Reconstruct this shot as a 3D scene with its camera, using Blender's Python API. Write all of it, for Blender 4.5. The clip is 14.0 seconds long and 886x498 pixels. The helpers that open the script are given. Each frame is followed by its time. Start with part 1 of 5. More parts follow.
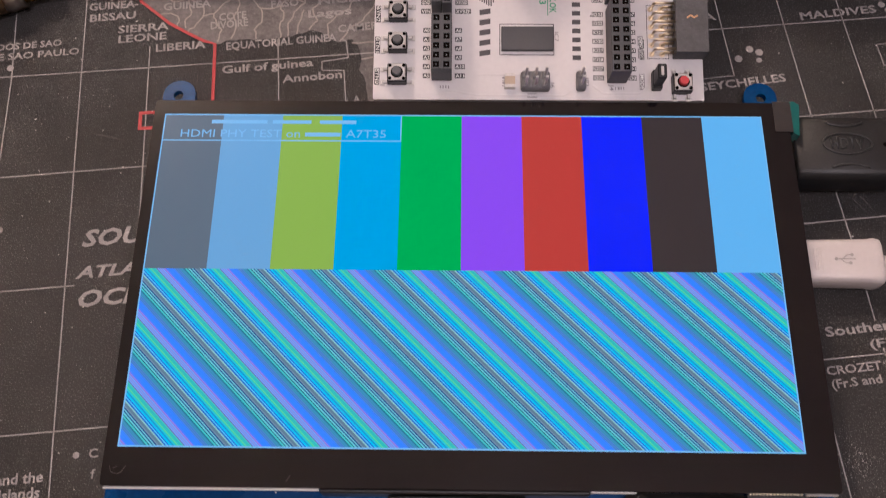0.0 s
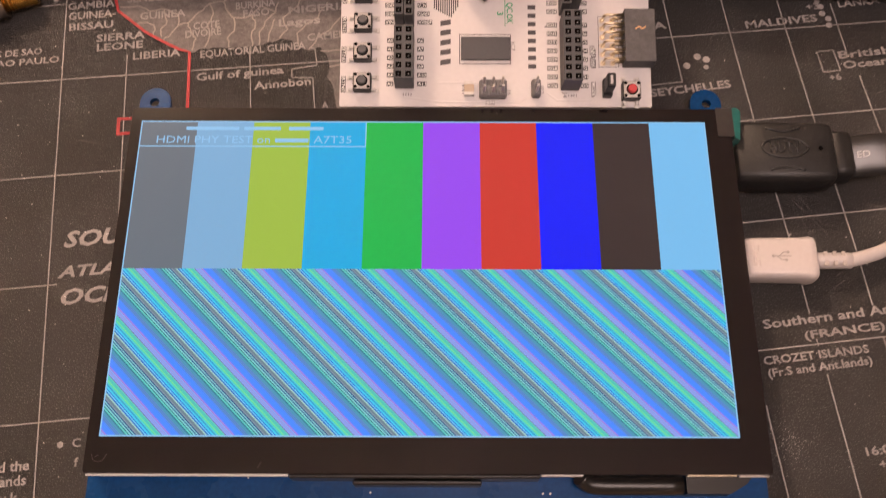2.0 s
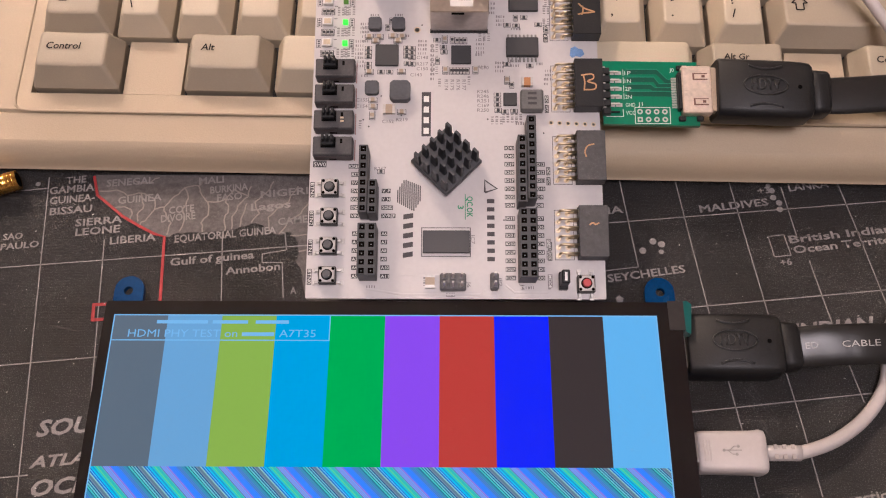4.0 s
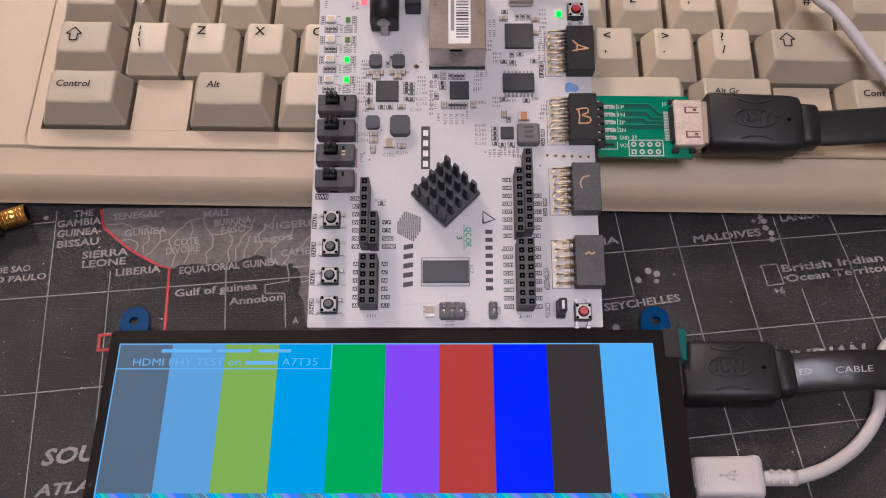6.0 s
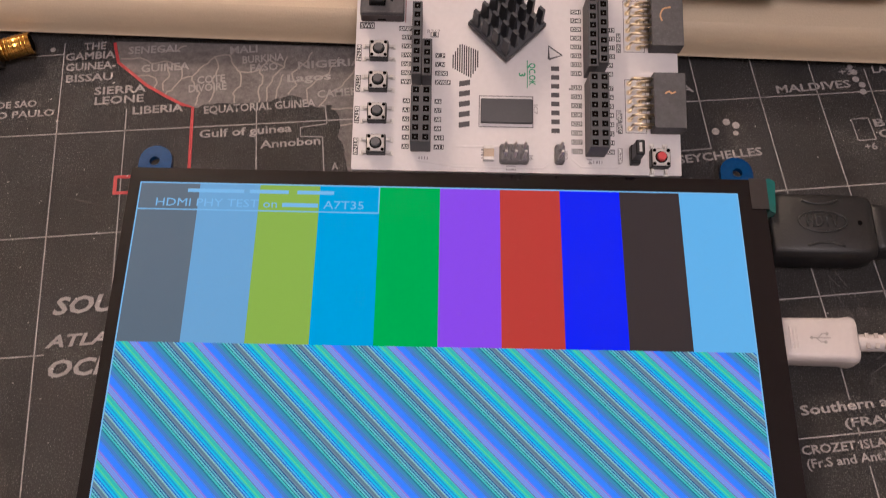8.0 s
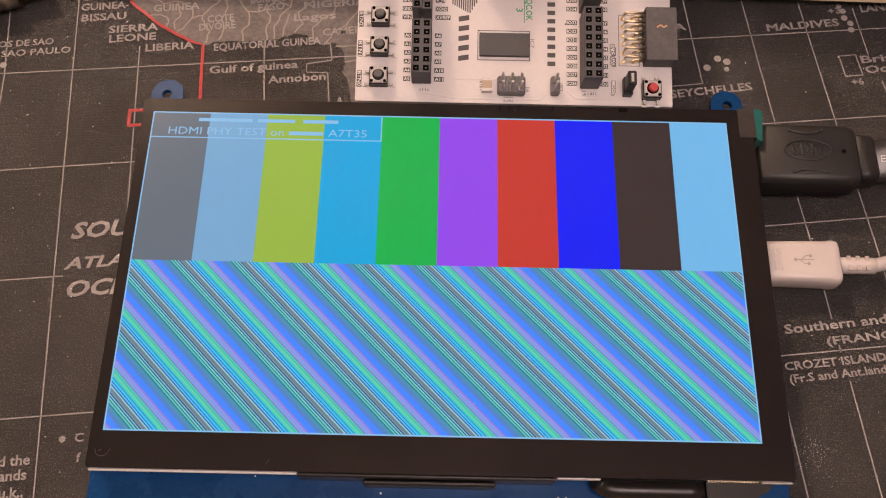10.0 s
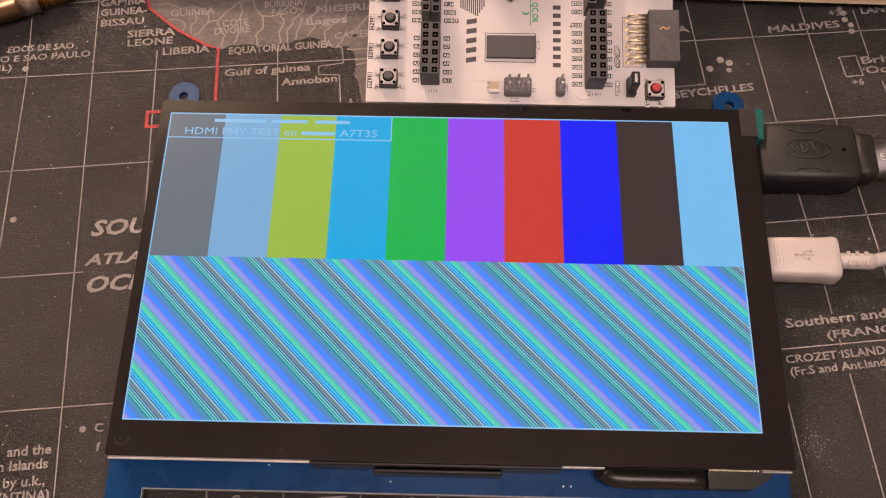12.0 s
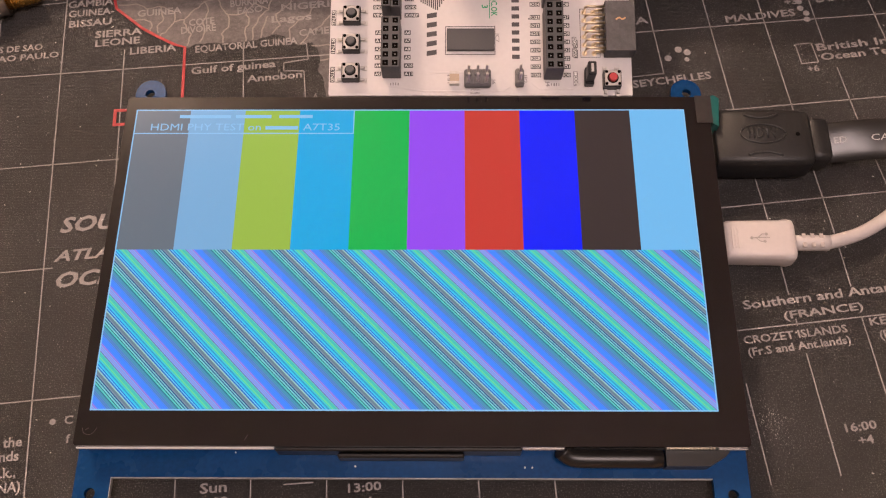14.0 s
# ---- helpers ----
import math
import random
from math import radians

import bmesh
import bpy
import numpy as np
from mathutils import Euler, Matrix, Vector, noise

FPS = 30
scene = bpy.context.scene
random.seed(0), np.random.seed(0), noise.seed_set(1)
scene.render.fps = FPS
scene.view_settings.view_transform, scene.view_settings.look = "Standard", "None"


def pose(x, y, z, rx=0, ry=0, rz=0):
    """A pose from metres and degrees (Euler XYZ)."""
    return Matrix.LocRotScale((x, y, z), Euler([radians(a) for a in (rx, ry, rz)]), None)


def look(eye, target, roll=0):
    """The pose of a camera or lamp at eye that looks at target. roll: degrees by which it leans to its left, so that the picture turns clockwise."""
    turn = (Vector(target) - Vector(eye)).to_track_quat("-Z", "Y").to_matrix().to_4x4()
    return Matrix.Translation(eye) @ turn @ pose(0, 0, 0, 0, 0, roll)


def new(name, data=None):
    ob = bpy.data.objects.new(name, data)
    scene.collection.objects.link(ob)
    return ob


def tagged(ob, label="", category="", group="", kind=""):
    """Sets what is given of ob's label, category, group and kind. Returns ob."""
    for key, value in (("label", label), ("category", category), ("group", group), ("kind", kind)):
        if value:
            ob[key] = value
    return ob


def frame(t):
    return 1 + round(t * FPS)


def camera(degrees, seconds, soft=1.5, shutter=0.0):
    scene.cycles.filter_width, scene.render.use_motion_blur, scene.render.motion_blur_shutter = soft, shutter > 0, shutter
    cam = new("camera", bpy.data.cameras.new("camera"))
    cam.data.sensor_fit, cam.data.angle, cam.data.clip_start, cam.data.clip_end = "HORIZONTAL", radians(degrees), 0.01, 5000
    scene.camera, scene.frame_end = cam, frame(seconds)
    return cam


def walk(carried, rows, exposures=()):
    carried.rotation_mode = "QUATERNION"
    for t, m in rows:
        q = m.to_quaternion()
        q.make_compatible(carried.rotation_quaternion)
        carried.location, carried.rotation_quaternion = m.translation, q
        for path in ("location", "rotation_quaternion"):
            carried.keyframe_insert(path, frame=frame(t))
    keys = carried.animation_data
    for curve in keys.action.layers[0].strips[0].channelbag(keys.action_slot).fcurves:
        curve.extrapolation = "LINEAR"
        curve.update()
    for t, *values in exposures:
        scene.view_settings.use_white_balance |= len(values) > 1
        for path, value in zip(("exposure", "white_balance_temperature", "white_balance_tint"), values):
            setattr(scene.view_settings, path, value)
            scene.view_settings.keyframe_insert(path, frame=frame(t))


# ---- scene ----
cam = camera(51.24, 14.0, soft=1.08, shutter=0.4)
# seconds, eye x, y, z in metres, yaw, pitch, roll in degrees
ROWS = [
    (0.0, -0.0008, -0.0791, 0.2221, 0.73, -67.88, 0.68),
    (0.5, 0.0002, -0.0858, 0.2188, 0.69, -68.42, 0.29),
    (1.0, 0.0023, -0.0868, 0.2203, 0.36, -68.74, 0.04),
    (1.5, 0.0034, -0.0866, 0.2206, 0.27, -68.95, -0.10),
    (2.0, 0.0056, -0.0811, 0.2369, 0.16, -68.78, -0.04),
    (2.5, 0.0083, -0.0712, 0.2445, -0.03, -67.41, -0.20),
    (3.0, 0.0106, -0.0590, 0.2528, 0.02, -66.43, -0.16),
    (3.5, 0.0153, -0.0521, 0.2569, 0.20, -65.64, 0.04),
    (3.7, 0.0166, -0.0502, 0.2580, 0.24, -65.43, 0.08),
    (5.8, 0.0184, -0.0560, 0.2634, 0.02, -62.68, 0.23),
    (6.0, 0.0175, -0.0561, 0.2632, 0.02, -62.52, 0.23),
    (6.5, 0.0138, -0.0591, 0.2607, 0.17, -62.28, 0.10),
    (7.0, 0.0011, -0.0600, 0.2396, 0.30, -63.22, -0.56),
    (7.5, -0.0016, -0.0599, 0.2291, 0.56, -65.75, -0.93),
    (8.0, -0.0012, -0.0668, 0.2259, 0.82, -66.47, -0.95),
    (8.5, -0.0030, -0.0750, 0.2250, 1.15, -67.62, -1.00),
    (8.7, -0.0032, -0.0783, 0.2268, 1.17, -67.79, -1.01),
    (10.8, 0.0039, -0.0888, 0.2327, 1.14, -67.28, 0.17),
    (11.0, 0.0038, -0.0903, 0.2370, 1.22, -67.27, 0.28),
    (11.5, 0.0018, -0.0886, 0.2361, 1.31, -67.33, 0.32),
    (12.0, 0.0027, -0.0903, 0.2348, 1.33, -67.03, 0.28),
    (12.5, 0.0036, -0.0917, 0.2385, 1.39, -66.75, 0.15),
    (13.0, 0.0048, -0.0911, 0.2367, 1.46, -66.53, 0.12),
    (13.5, 0.0096, -0.0930, 0.2376, 1.14, -66.46, 0.31),
    (14.0, 0.0118, -0.0960, 0.2370, 0.24, -66.69, 0.47),
]
walk(cam, [(t, pose(x, y, z, 90 + pitch, roll, yaw)) for t, x, y, z, yaw, pitch, roll in ROWS], [(0.0, 0.0, 5360, 7), (0.5, 0.17, 6090, 10), (2.0, 0.25, 6560, 13), (3.0, 0.02, 5880, 8), (4.0, 0.0, 5430, 6),
    (6.0, -0.1, 4900, 3), (7.5, -0.05, 5260, 4), (8.5, -0.03, 5900, 8), (11.0, 0.19, 6400, 12), (14.0, 0.19, 6220, 12)])

# ---- world and lamps: a small room at night, lit by a warm ceiling lamp ----
world = bpy.data.worlds.new("room_air")
scene.world = world
world.use_nodes = True
world.node_tree.nodes["Background"].inputs[0].default_value = (1.0, 0.80, 0.64, 1)
world.node_tree.nodes["Background"].inputs[1].default_value = 0.02


def ceiling_area(name, x, y, z, size, watts, colour):
    lamp = bpy.data.lights.new(name, "AREA")
    lamp.shape, lamp.size, lamp.energy, lamp.color = "DISK", size, watts, colour
    ob = new(name, lamp)
    ob.matrix_world = look((x, y, z), (x, y, 0))
    return ob


ceiling_area("ceiling_glow", 0.10, -0.40, 1.56, 0.70, 15.0, (1.0, 0.768, 0.722))
pendant = bpy.data.lights.new("pendant_glow", "POINT")
pendant.energy, pendant.shadow_soft_size, pendant.color = 92.0, 0.11, (1.0, 0.69, 0.49)
new("pendant_glow", pendant).location = (-0.80, 1.45, 1.42)

MM = 0.001


# ---- materials ----
def srgb(r, g, b):
    return tuple(((c / 255) / 12.92 if c / 255 <= 0.04045 else ((c / 255 + 0.055) / 1.055) ** 2.4) for c in (r, g, b))


def surface(name, colour, rough=0.5, metal=0.0, grain=1500.0, vary=0.12, stain=60.0, bump=0.0, spec=0.5, dust=0.0, per_object=0.0, coat=0.0):
    """A painted, moulded or printed surface: grain and stains at two sizes, fine relief, optional pale dust specks."""
    m = bpy.data.materials.new(name)
    m.use_nodes = True
    nt = m.node_tree
    bsdf = nt.nodes["Principled BSDF"]
    n = nt.nodes.new
    link = nt.links.new
    at = n("ShaderNodeTexCoord")
    fine, broad = n("ShaderNodeTexNoise"), n("ShaderNodeTexNoise")
    fine.inputs["Scale"].default_value, fine.inputs["Detail"].default_value = grain, 3
    broad.inputs["Scale"].default_value, broad.inputs["Detail"].default_value = stain, 4
    link(at.outputs["Object"], fine.inputs["Vector"])
    link(at.outputs["Object"], broad.inputs["Vector"])
    mixed = n("ShaderNodeMath")
    mixed.operation = "ADD"
    link(fine.outputs["Fac"], mixed.inputs[0])
    link(broad.outputs["Fac"], mixed.inputs[1])
    span = n("ShaderNodeMapRange")
    span.inputs["From Min"].default_value, span.inputs["From Max"].default_value = 0.6, 1.4
    span.inputs["To Min"].default_value, span.inputs["To Max"].default_value = 1 - vary, 1 + vary
    link(mixed.outputs[0], span.inputs["Value"])
    last = span.outputs[0]
    if per_object:
        info = n("ShaderNodeObjectInfo")
        r = n("ShaderNodeMapRange")
        r.inputs["To Min"].default_value, r.inputs["To Max"].default_value = 1 - per_object, 1 + per_object
        link(info.outputs["Random"], r.inputs["Value"])
        mul = n("ShaderNodeMath")
        mul.operation = "MULTIPLY"
        link(last, mul.inputs[0])
        link(r.outputs[0], mul.inputs[1])
        last = mul.outputs[0]
    tint = n("ShaderNodeVectorMath")
    tint.operation = "SCALE"
    tint.inputs[0].default_value = colour
    link(last, tint.inputs["Scale"])
    out = tint.outputs[0]
    if dust:
        speck, patch = n("ShaderNodeTexNoise"), n("ShaderNodeTexNoise")
        speck.inputs["Scale"].default_value, speck.inputs["Detail"].default_value = 2600, 2
        patch.inputs["Scale"].default_value, patch.inputs["Detail"].default_value = 40, 5
        link(at.outputs["Object"], speck.inputs["Vector"])
        link(at.outputs["Object"], patch.inputs["Vector"])
        a, b, c = n("ShaderNodeMapRange"), n("ShaderNodeMapRange"), n("ShaderNodeMath")
        a.inputs["From Min"].default_value, a.inputs["From Max"].default_value = 0.55, 0.85
        b.inputs["From Min"].default_value, b.inputs["From Max"].default_value = 0.4, 0.75
        b.inputs["To Min"].default_value = 0.3
        c.operation = "MULTIPLY"
        link(speck.outputs["Fac"], a.inputs["Value"])
        link(patch.outputs["Fac"], b.inputs["Value"])
        link(a.outputs[0], c.inputs[0])
        link(b.outputs[0], c.inputs[1])
        haze = n("ShaderNodeMath")
        haze.operation = "MULTIPLY_ADD"
        haze.inputs[1].default_value = 0.035
        link(b.outputs[0], haze.inputs[0])
        link(c.outputs[0], haze.inputs[2])
        amount = n("ShaderNodeMath")
        amount.operation = "MULTIPLY"
        amount.use_clamp = True
        amount.inputs[1].default_value = dust
        link(haze.outputs[0], amount.inputs[0])
        mix = n("ShaderNodeMix")
        mix.data_type = "RGBA"
        mix.inputs[7].default_value = (0.41, 0.395, 0.385, 1)
        link(amount.outputs[0], mix.inputs[0])
        link(out, mix.inputs[6])
        out = mix.outputs[2]
    link(out, bsdf.inputs["Base Color"])
    rr = n("ShaderNodeMapRange")
    rr.inputs["To Min"].default_value, rr.inputs["To Max"].default_value = max(rough - 0.08, 0.02), min(rough + 0.08, 1)
    link(broad.outputs["Fac"], rr.inputs["Value"])
    link(rr.outputs[0], bsdf.inputs["Roughness"])
    bsdf.inputs["Metallic"].default_value = metal
    bsdf.inputs["Specular IOR Level"].default_value = spec
    bsdf.inputs["Coat Weight"].default_value = coat
    if bump:
        relief = n("ShaderNodeBump")
        relief.inputs["Strength"].default_value, relief.inputs["Distance"].default_value = bump, 0.0002
        link(fine.outputs["Fac"], relief.inputs["Height"])
        link(relief.outputs[0], bsdf.inputs["Normal"])
    return m


def glowing(name, colour, strength=1.0, rough=0.09, haze=0.05):
    """What gives off light of its own, behind a glossy face."""
    m = bpy.data.materials.new(name)
    m.use_nodes = True
    b = m.node_tree.nodes["Principled BSDF"]
    b.inputs["Base Color"].default_value = (0.004, 0.004, 0.004, 1)
    b.inputs["Roughness"].default_value = rough
    b.inputs["Specular IOR Level"].default_value = 0.38
    b.inputs["Coat Weight"].default_value, b.inputs["Coat Roughness"].default_value = haze, 0.4
    b.inputs["Emission Color"].default_value = (*colour, 1)
    b.inputs["Emission Strength"].default_value = strength
    return m


def woven(name, colour):
    """Black woven mat: crossing threads, dust and scuffs."""
    m = surface(name, colour, 0.55, grain=1400, vary=0.9, stain=25, spec=1.0, dust=1.2)
    m.node_tree.nodes["Principled BSDF"].inputs["IOR"].default_value = 1.52
    nt = m.node_tree
    n, link = nt.nodes.new, nt.links.new
    at = n("ShaderNodeTexCoord")
    heights = []
    for axis in ("X", "Y"):
        w = n("ShaderNodeTexWave")
        w.wave_type, w.bands_direction = "BANDS", axis
        w.inputs["Scale"].default_value, w.inputs["Distortion"].default_value = 620, 4.0
        w.inputs["Detail Scale"].default_value = 40
        link(at.outputs["Object"], w.inputs["Vector"])
        heights.append(w)
    add = n("ShaderNodeMath")
    add.operation = "ADD"
    link(heights[0].outputs["Fac"], add.inputs[0])
    link(heights[1].outputs["Fac"], add.inputs[1])
    pebble, lumps = n("ShaderNodeTexNoise"), n("ShaderNodeMath")
    pebble.inputs["Scale"].default_value, pebble.inputs["Detail"].default_value = 1150, 3
    link(at.outputs["Object"], pebble.inputs["Vector"])
    lumps.operation = "MULTIPLY_ADD"
    lumps.inputs[1].default_value = 4.5
    link(pebble.outputs["Fac"], lumps.inputs[0])
    link(add.outputs[0], lumps.inputs[2])
    relief = n("ShaderNodeBump")
    relief.inputs["Strength"].default_value, relief.inputs["Distance"].default_value = 0.8, 0.0003
    link(lumps.outputs[0], relief.inputs["Height"])
    link(relief.outputs[0], nt.nodes["Principled BSDF"].inputs["Normal"])
    return m


def wood(name, dark, light):
    m = surface(name, light, 0.5, grain=400, vary=0.1, stain=8)
    nt = m.node_tree
    n, link = nt.nodes.new, nt.links.new
    at, stretch, w, ramp = n("ShaderNodeTexCoord"), n("ShaderNodeMapping"), n("ShaderNodeTexNoise"), n("ShaderNodeValToRGB")
    stretch.inputs["Scale"].default_value = (6, 140, 60)
    w.inputs["Scale"].default_value, w.inputs["Detail"].default_value = 1.0, 6
    ramp.color_ramp.elements[0].position, ramp.color_ramp.elements[1].position = 0.35, 0.65
    ramp.color_ramp.elements[0].color, ramp.color_ramp.elements[1].color = (*dark, 1), (*light, 1)
    link(at.outputs["Object"], stretch.inputs["Vector"])
    link(stretch.outputs[0], w.inputs["Vector"])
    link(w.outputs["Fac"], ramp.inputs["Fac"])
    link(ramp.outputs["Color"], nt.nodes["Principled BSDF"].inputs["Base Color"])
    return m


def diagonal_lines(name):
    """The lower half of the test picture: fine diagonal colour lines that repeat ten times across."""
    m = glowing(name, (0, 0, 0))
    nt = m.node_tree
    n, link = nt.nodes.new, nt.links.new
    at, split = n("ShaderNodeTexCoord"), n("ShaderNodeSeparateXYZ")
    link(at.outputs["Object"], split.inputs[0])

    def op(kind, a, b):
        o = n("ShaderNodeMath")
        o.operation = kind
        for i, v in enumerate((a, b)):
            if isinstance(v, (int, float)):
                o.inputs[i].default_value = v
            else:
                link(v, o.inputs[i])
        return o.outputs[0]

    total = op("ADD", split.outputs["X"], split.outputs["Y"])
    phase = op("FRACT", op("ADD", op("DIVIDE", total, 15.4 * MM), DIAGONAL_PHASE), 0.0)
    ramp = n("ShaderNodeValToRGB")
    ramp.color_ramp.interpolation = "CONSTANT"
    stops = ramp.color_ramp.elements
    bands = [(0.000, (92, 118, 240)), (0.020, (62, 126, 252)), (0.118, (68, 122, 226)), (0.148, (76, 120, 184)), (0.215, (66, 136, 166)), (0.285, (24, 104, 120)),
             (0.305, (88, 190, 178)), (0.340, (10, 92, 100)), (0.362, (122, 200, 196)), (0.392, (18, 72, 122)), (0.415, (128, 192, 194)), (0.440, (30, 70, 120)),
             (0.465, (118, 132, 142)), (0.500, (92, 112, 122)), (0.525, (112, 128, 136)), (0.545, (156, 196, 184)), (0.572, (20, 84, 180)), (0.598, (108, 200, 228)),
             (0.622, (14, 98, 200)), (0.648, (52, 192, 222)), (0.690, (24, 124, 186)), (0.708, (60, 196, 200)), (0.740, (74, 202, 164)), (0.760, (112, 210, 124)),
             (0.775, (72, 198, 164)), (0.805, (58, 170, 168)), (0.822, (76, 198, 172)), (0.850, (112, 112, 160)), (0.872, (124, 150, 222)), (0.910, (140, 138, 212)),
             (0.935, (122, 150, 224)), (0.965, (156, 116, 205))]
    while len(stops) > 1:
        stops.remove(stops[-1])
    for i, (p, c) in enumerate(bands):
        e = stops.new(p) if i else stops[0]
        e.color = (*srgb(*(0.88 * v + 0.12 * m for v, m in zip(c, (82, 140, 174)))), 1)
    link(phase, ramp.inputs["Fac"])
    b = nt.nodes["Principled BSDF"]
    link(ramp.outputs["Color"], b.inputs["Emission Color"])
    # every band is itself ruled with fine darker lines
    rule = op("SINE", op("MULTIPLY", total, 27 * math.tau / (15.4 * MM)), 0.0)
    link(op("ADD", op("MULTIPLY", rule, 0.10), 1.03), b.inputs["Emission Strength"])
    return m


DIAGONAL_PHASE = 0.653
MAT_CLOTH = woven("black_mat_cloth", (0.0150, 0.0144, 0.0174))
PRINT_GREY = surface("faded_grey_print", (0.25, 0.232, 0.228), 0.7, grain=3500, vary=0.4, stain=120)
PRINT_LINE = surface("thin_grey_line_print", (0.25, 0.236, 0.232), 0.7, grain=3500, vary=0.4, stain=90)
PRINT_LAND = surface("land_print", (0.102, 0.091, 0.089), 0.7, grain=700, vary=0.55, stain=150, dust=0.5)
PRINT_BORDER = surface("border_print", (0.24, 0.212, 0.195), 0.7, grain=3500, vary=0.3)
PRINT_RED = surface("red_print", (0.34, 0.028, 0.032), 0.65, grain=3500, vary=0.25)
DESK_WOOD = wood("desk_wood", (0.28, 0.16, 0.08), (0.42, 0.27, 0.15))
WALL_PAINT = surface("warm_white_wall_paint", (0.72, 0.68, 0.62), 0.9, grain=300, vary=0.05, stain=3, bump=0.1)
CEILING_PAINT = surface("white_ceiling_paint", (0.86, 0.83, 0.79), 0.9, grain=300, vary=0.04, stain=2)
CARPET = surface("pale_carpet", (0.42, 0.38, 0.33), 0.95, grain=500, vary=0.3, stain=6, bump=0.4)
LAMP_GLASS = glowing("opal_lamp_glass", (1.0, 0.74, 0.54), 3.0, 0.3)
BLACK_GLASS = surface("black_bezel_glass", (0.0062, 0.0048, 0.0064), 0.09, grain=800, vary=0.2, spec=0.42, stain=30)
BLACK_GLASS.node_tree.nodes["Principled BSDF"].inputs["Coat Weight"].default_value = 0.05
BLACK_GLASS.node_tree.nodes["Principled BSDF"].inputs["Coat Roughness"].default_value = 0.4
PANEL_METAL = surface("pale_panel_edge", (0.62, 0.58, 0.55), 0.35, 0.6, grain=900)
BLUE_PCB = surface("blue_solder_mask", (0.004, 0.040, 0.135), 0.28, grain=900, vary=0.25, stain=70, spec=0.14)
# pale tone for the board's rim: its gleam is put into the colour
EDGE_GLEAM = surface("fibreglass_edge_gleam", (0.30, 0.31, 0.33), 0.5, grain=1800, vary=0.25, stain=300)
BLACK_TAPE = surface("black_flex_tape", (0.007, 0.0065, 0.0065), 0.33, spec=0.5, grain=1200, vary=0.2)
TEAL_FLEX = surface("teal_flex_strip", (0.004, 0.09, 0.085), 0.35)
CLEAR_TAPE = surface("brown_tape_tab", (0.03, 0.026, 0.026), 0.45, spec=0.3, grain=500, vary=0.25)
WHITE_PCB = surface("white_solder_mask", (0.56, 0.54, 0.548), 0.38, grain=700, vary=0.05, stain=40, spec=0.5)
SILK = surface("black_silkscreen", (0.05, 0.045, 0.05), 0.6, grain=3000, vary=0.3)
SILK_GREY = surface("grey_silkscreen", (0.24, 0.22, 0.23), 0.6, grain=3000, vary=0.3)
SILK_WHITE = surface("white_silkscreen", (0.75, 0.75, 0.73), 0.6, grain=3000, vary=0.15)
GREEN_INK = surface("green_stamp_ink", (0.02, 0.30, 0.13), 0.6, grain=3000, vary=0.3)
BLACK_PLASTIC = surface("black_moulded_plastic", (0.012, 0.012, 0.013), 0.45, grain=1800, vary=0.3, stain=90, bump=0.25, spec=0.35)
DUSTY_PLASTIC = surface("dusty_black_plastic", (0.058, 0.057, 0.061), 0.6, grain=900, vary=0.35, stain=160, bump=0.3, dust=0.25)
# paler copy of the plug plastic: light caught by raised parts, put into colour
EMBOSS = surface("raised_plastic_lit", (0.020, 0.020, 0.021), 0.36, grain=1500, vary=0.3)
PIN_TIN = surface("dull_pin_plating", (0.55, 0.53, 0.5), 0.45, 0.3, grain=1500, vary=0.15)
GREY_PLASTIC = surface("charcoal_connector_plastic", (0.06, 0.059, 0.064), 0.5, grain=1800, vary=0.3, stain=120, bump=0.2, spec=0.4, dust=0.04)
# black for rivet dots, and for the shade inside holes that aren't cut
HOLE_BLACK = surface("hole_shade_and_dot_black", (0.002, 0.002, 0.002), 0.9, spec=0.05)
CHIP_BLACK = surface("chip_epoxy", (0.03, 0.031, 0.035), 0.5, grain=2500, vary=0.15, bump=0.15)
CHIP_GREY = surface("memory_epoxy", (0.045, 0.045, 0.05), 0.5, grain=2500, vary=0.12, bump=0.15)
FERRITE = surface("grey_ferrite", (0.06, 0.063, 0.075), 0.5, grain=1200, vary=0.25, bump=0.2)
SINK_BLACK = surface("black_anodised_aluminium", (0.035, 0.036, 0.041), 0.45, 0.0, grain=1500, vary=0.2)
BUTTON_STEEL = surface("dull_button_steel", (0.40, 0.38, 0.365), 0.5, 0.55, grain=900, vary=0.12, stain=250)
LEAD_TIN = surface("dull_lead_tin", (0.30, 0.29, 0.28), 0.4, 0.6, grain=1500, vary=0.2)
STEEL = surface("brushed_steel", (0.43, 0.415, 0.405), 0.45, 1.0, grain=600, vary=0.12, stain=150)
SHELL_STEEL = surface("socket_shell_steel", (0.50, 0.45, 0.41), 0.3, 1.0, grain=700, vary=0.15, stain=120)
GOLD = surface("gold_plating", (0.66, 0.56, 0.41), 0.34, 1.0, grain=900, vary=0.15)
DULL_BRASS = surface("dull_brass_plating", (0.55, 0.47, 0.35), 0.4, 0.7, grain=900, vary=0.2)
BRONZE = surface("brown_metal_sleeve", (0.30, 0.20, 0.12), 0.3, 1.0, grain=900, vary=0.2)
SLOT_SHADE = surface("moulded_slot_shade", (0.38, 0.34, 0.32), 0.6)
SCRATCH = surface("fine_scratch", (0.10, 0.09, 0.085), 0.5)
SMA_GOLD = surface("warm_gold_plating", (0.85, 0.50, 0.12), 0.2, 1.0, grain=900, vary=0.15)
TAN = surface("tan_ceramic", (0.38, 0.30, 0.22), 0.45, grain=2000, vary=0.15)
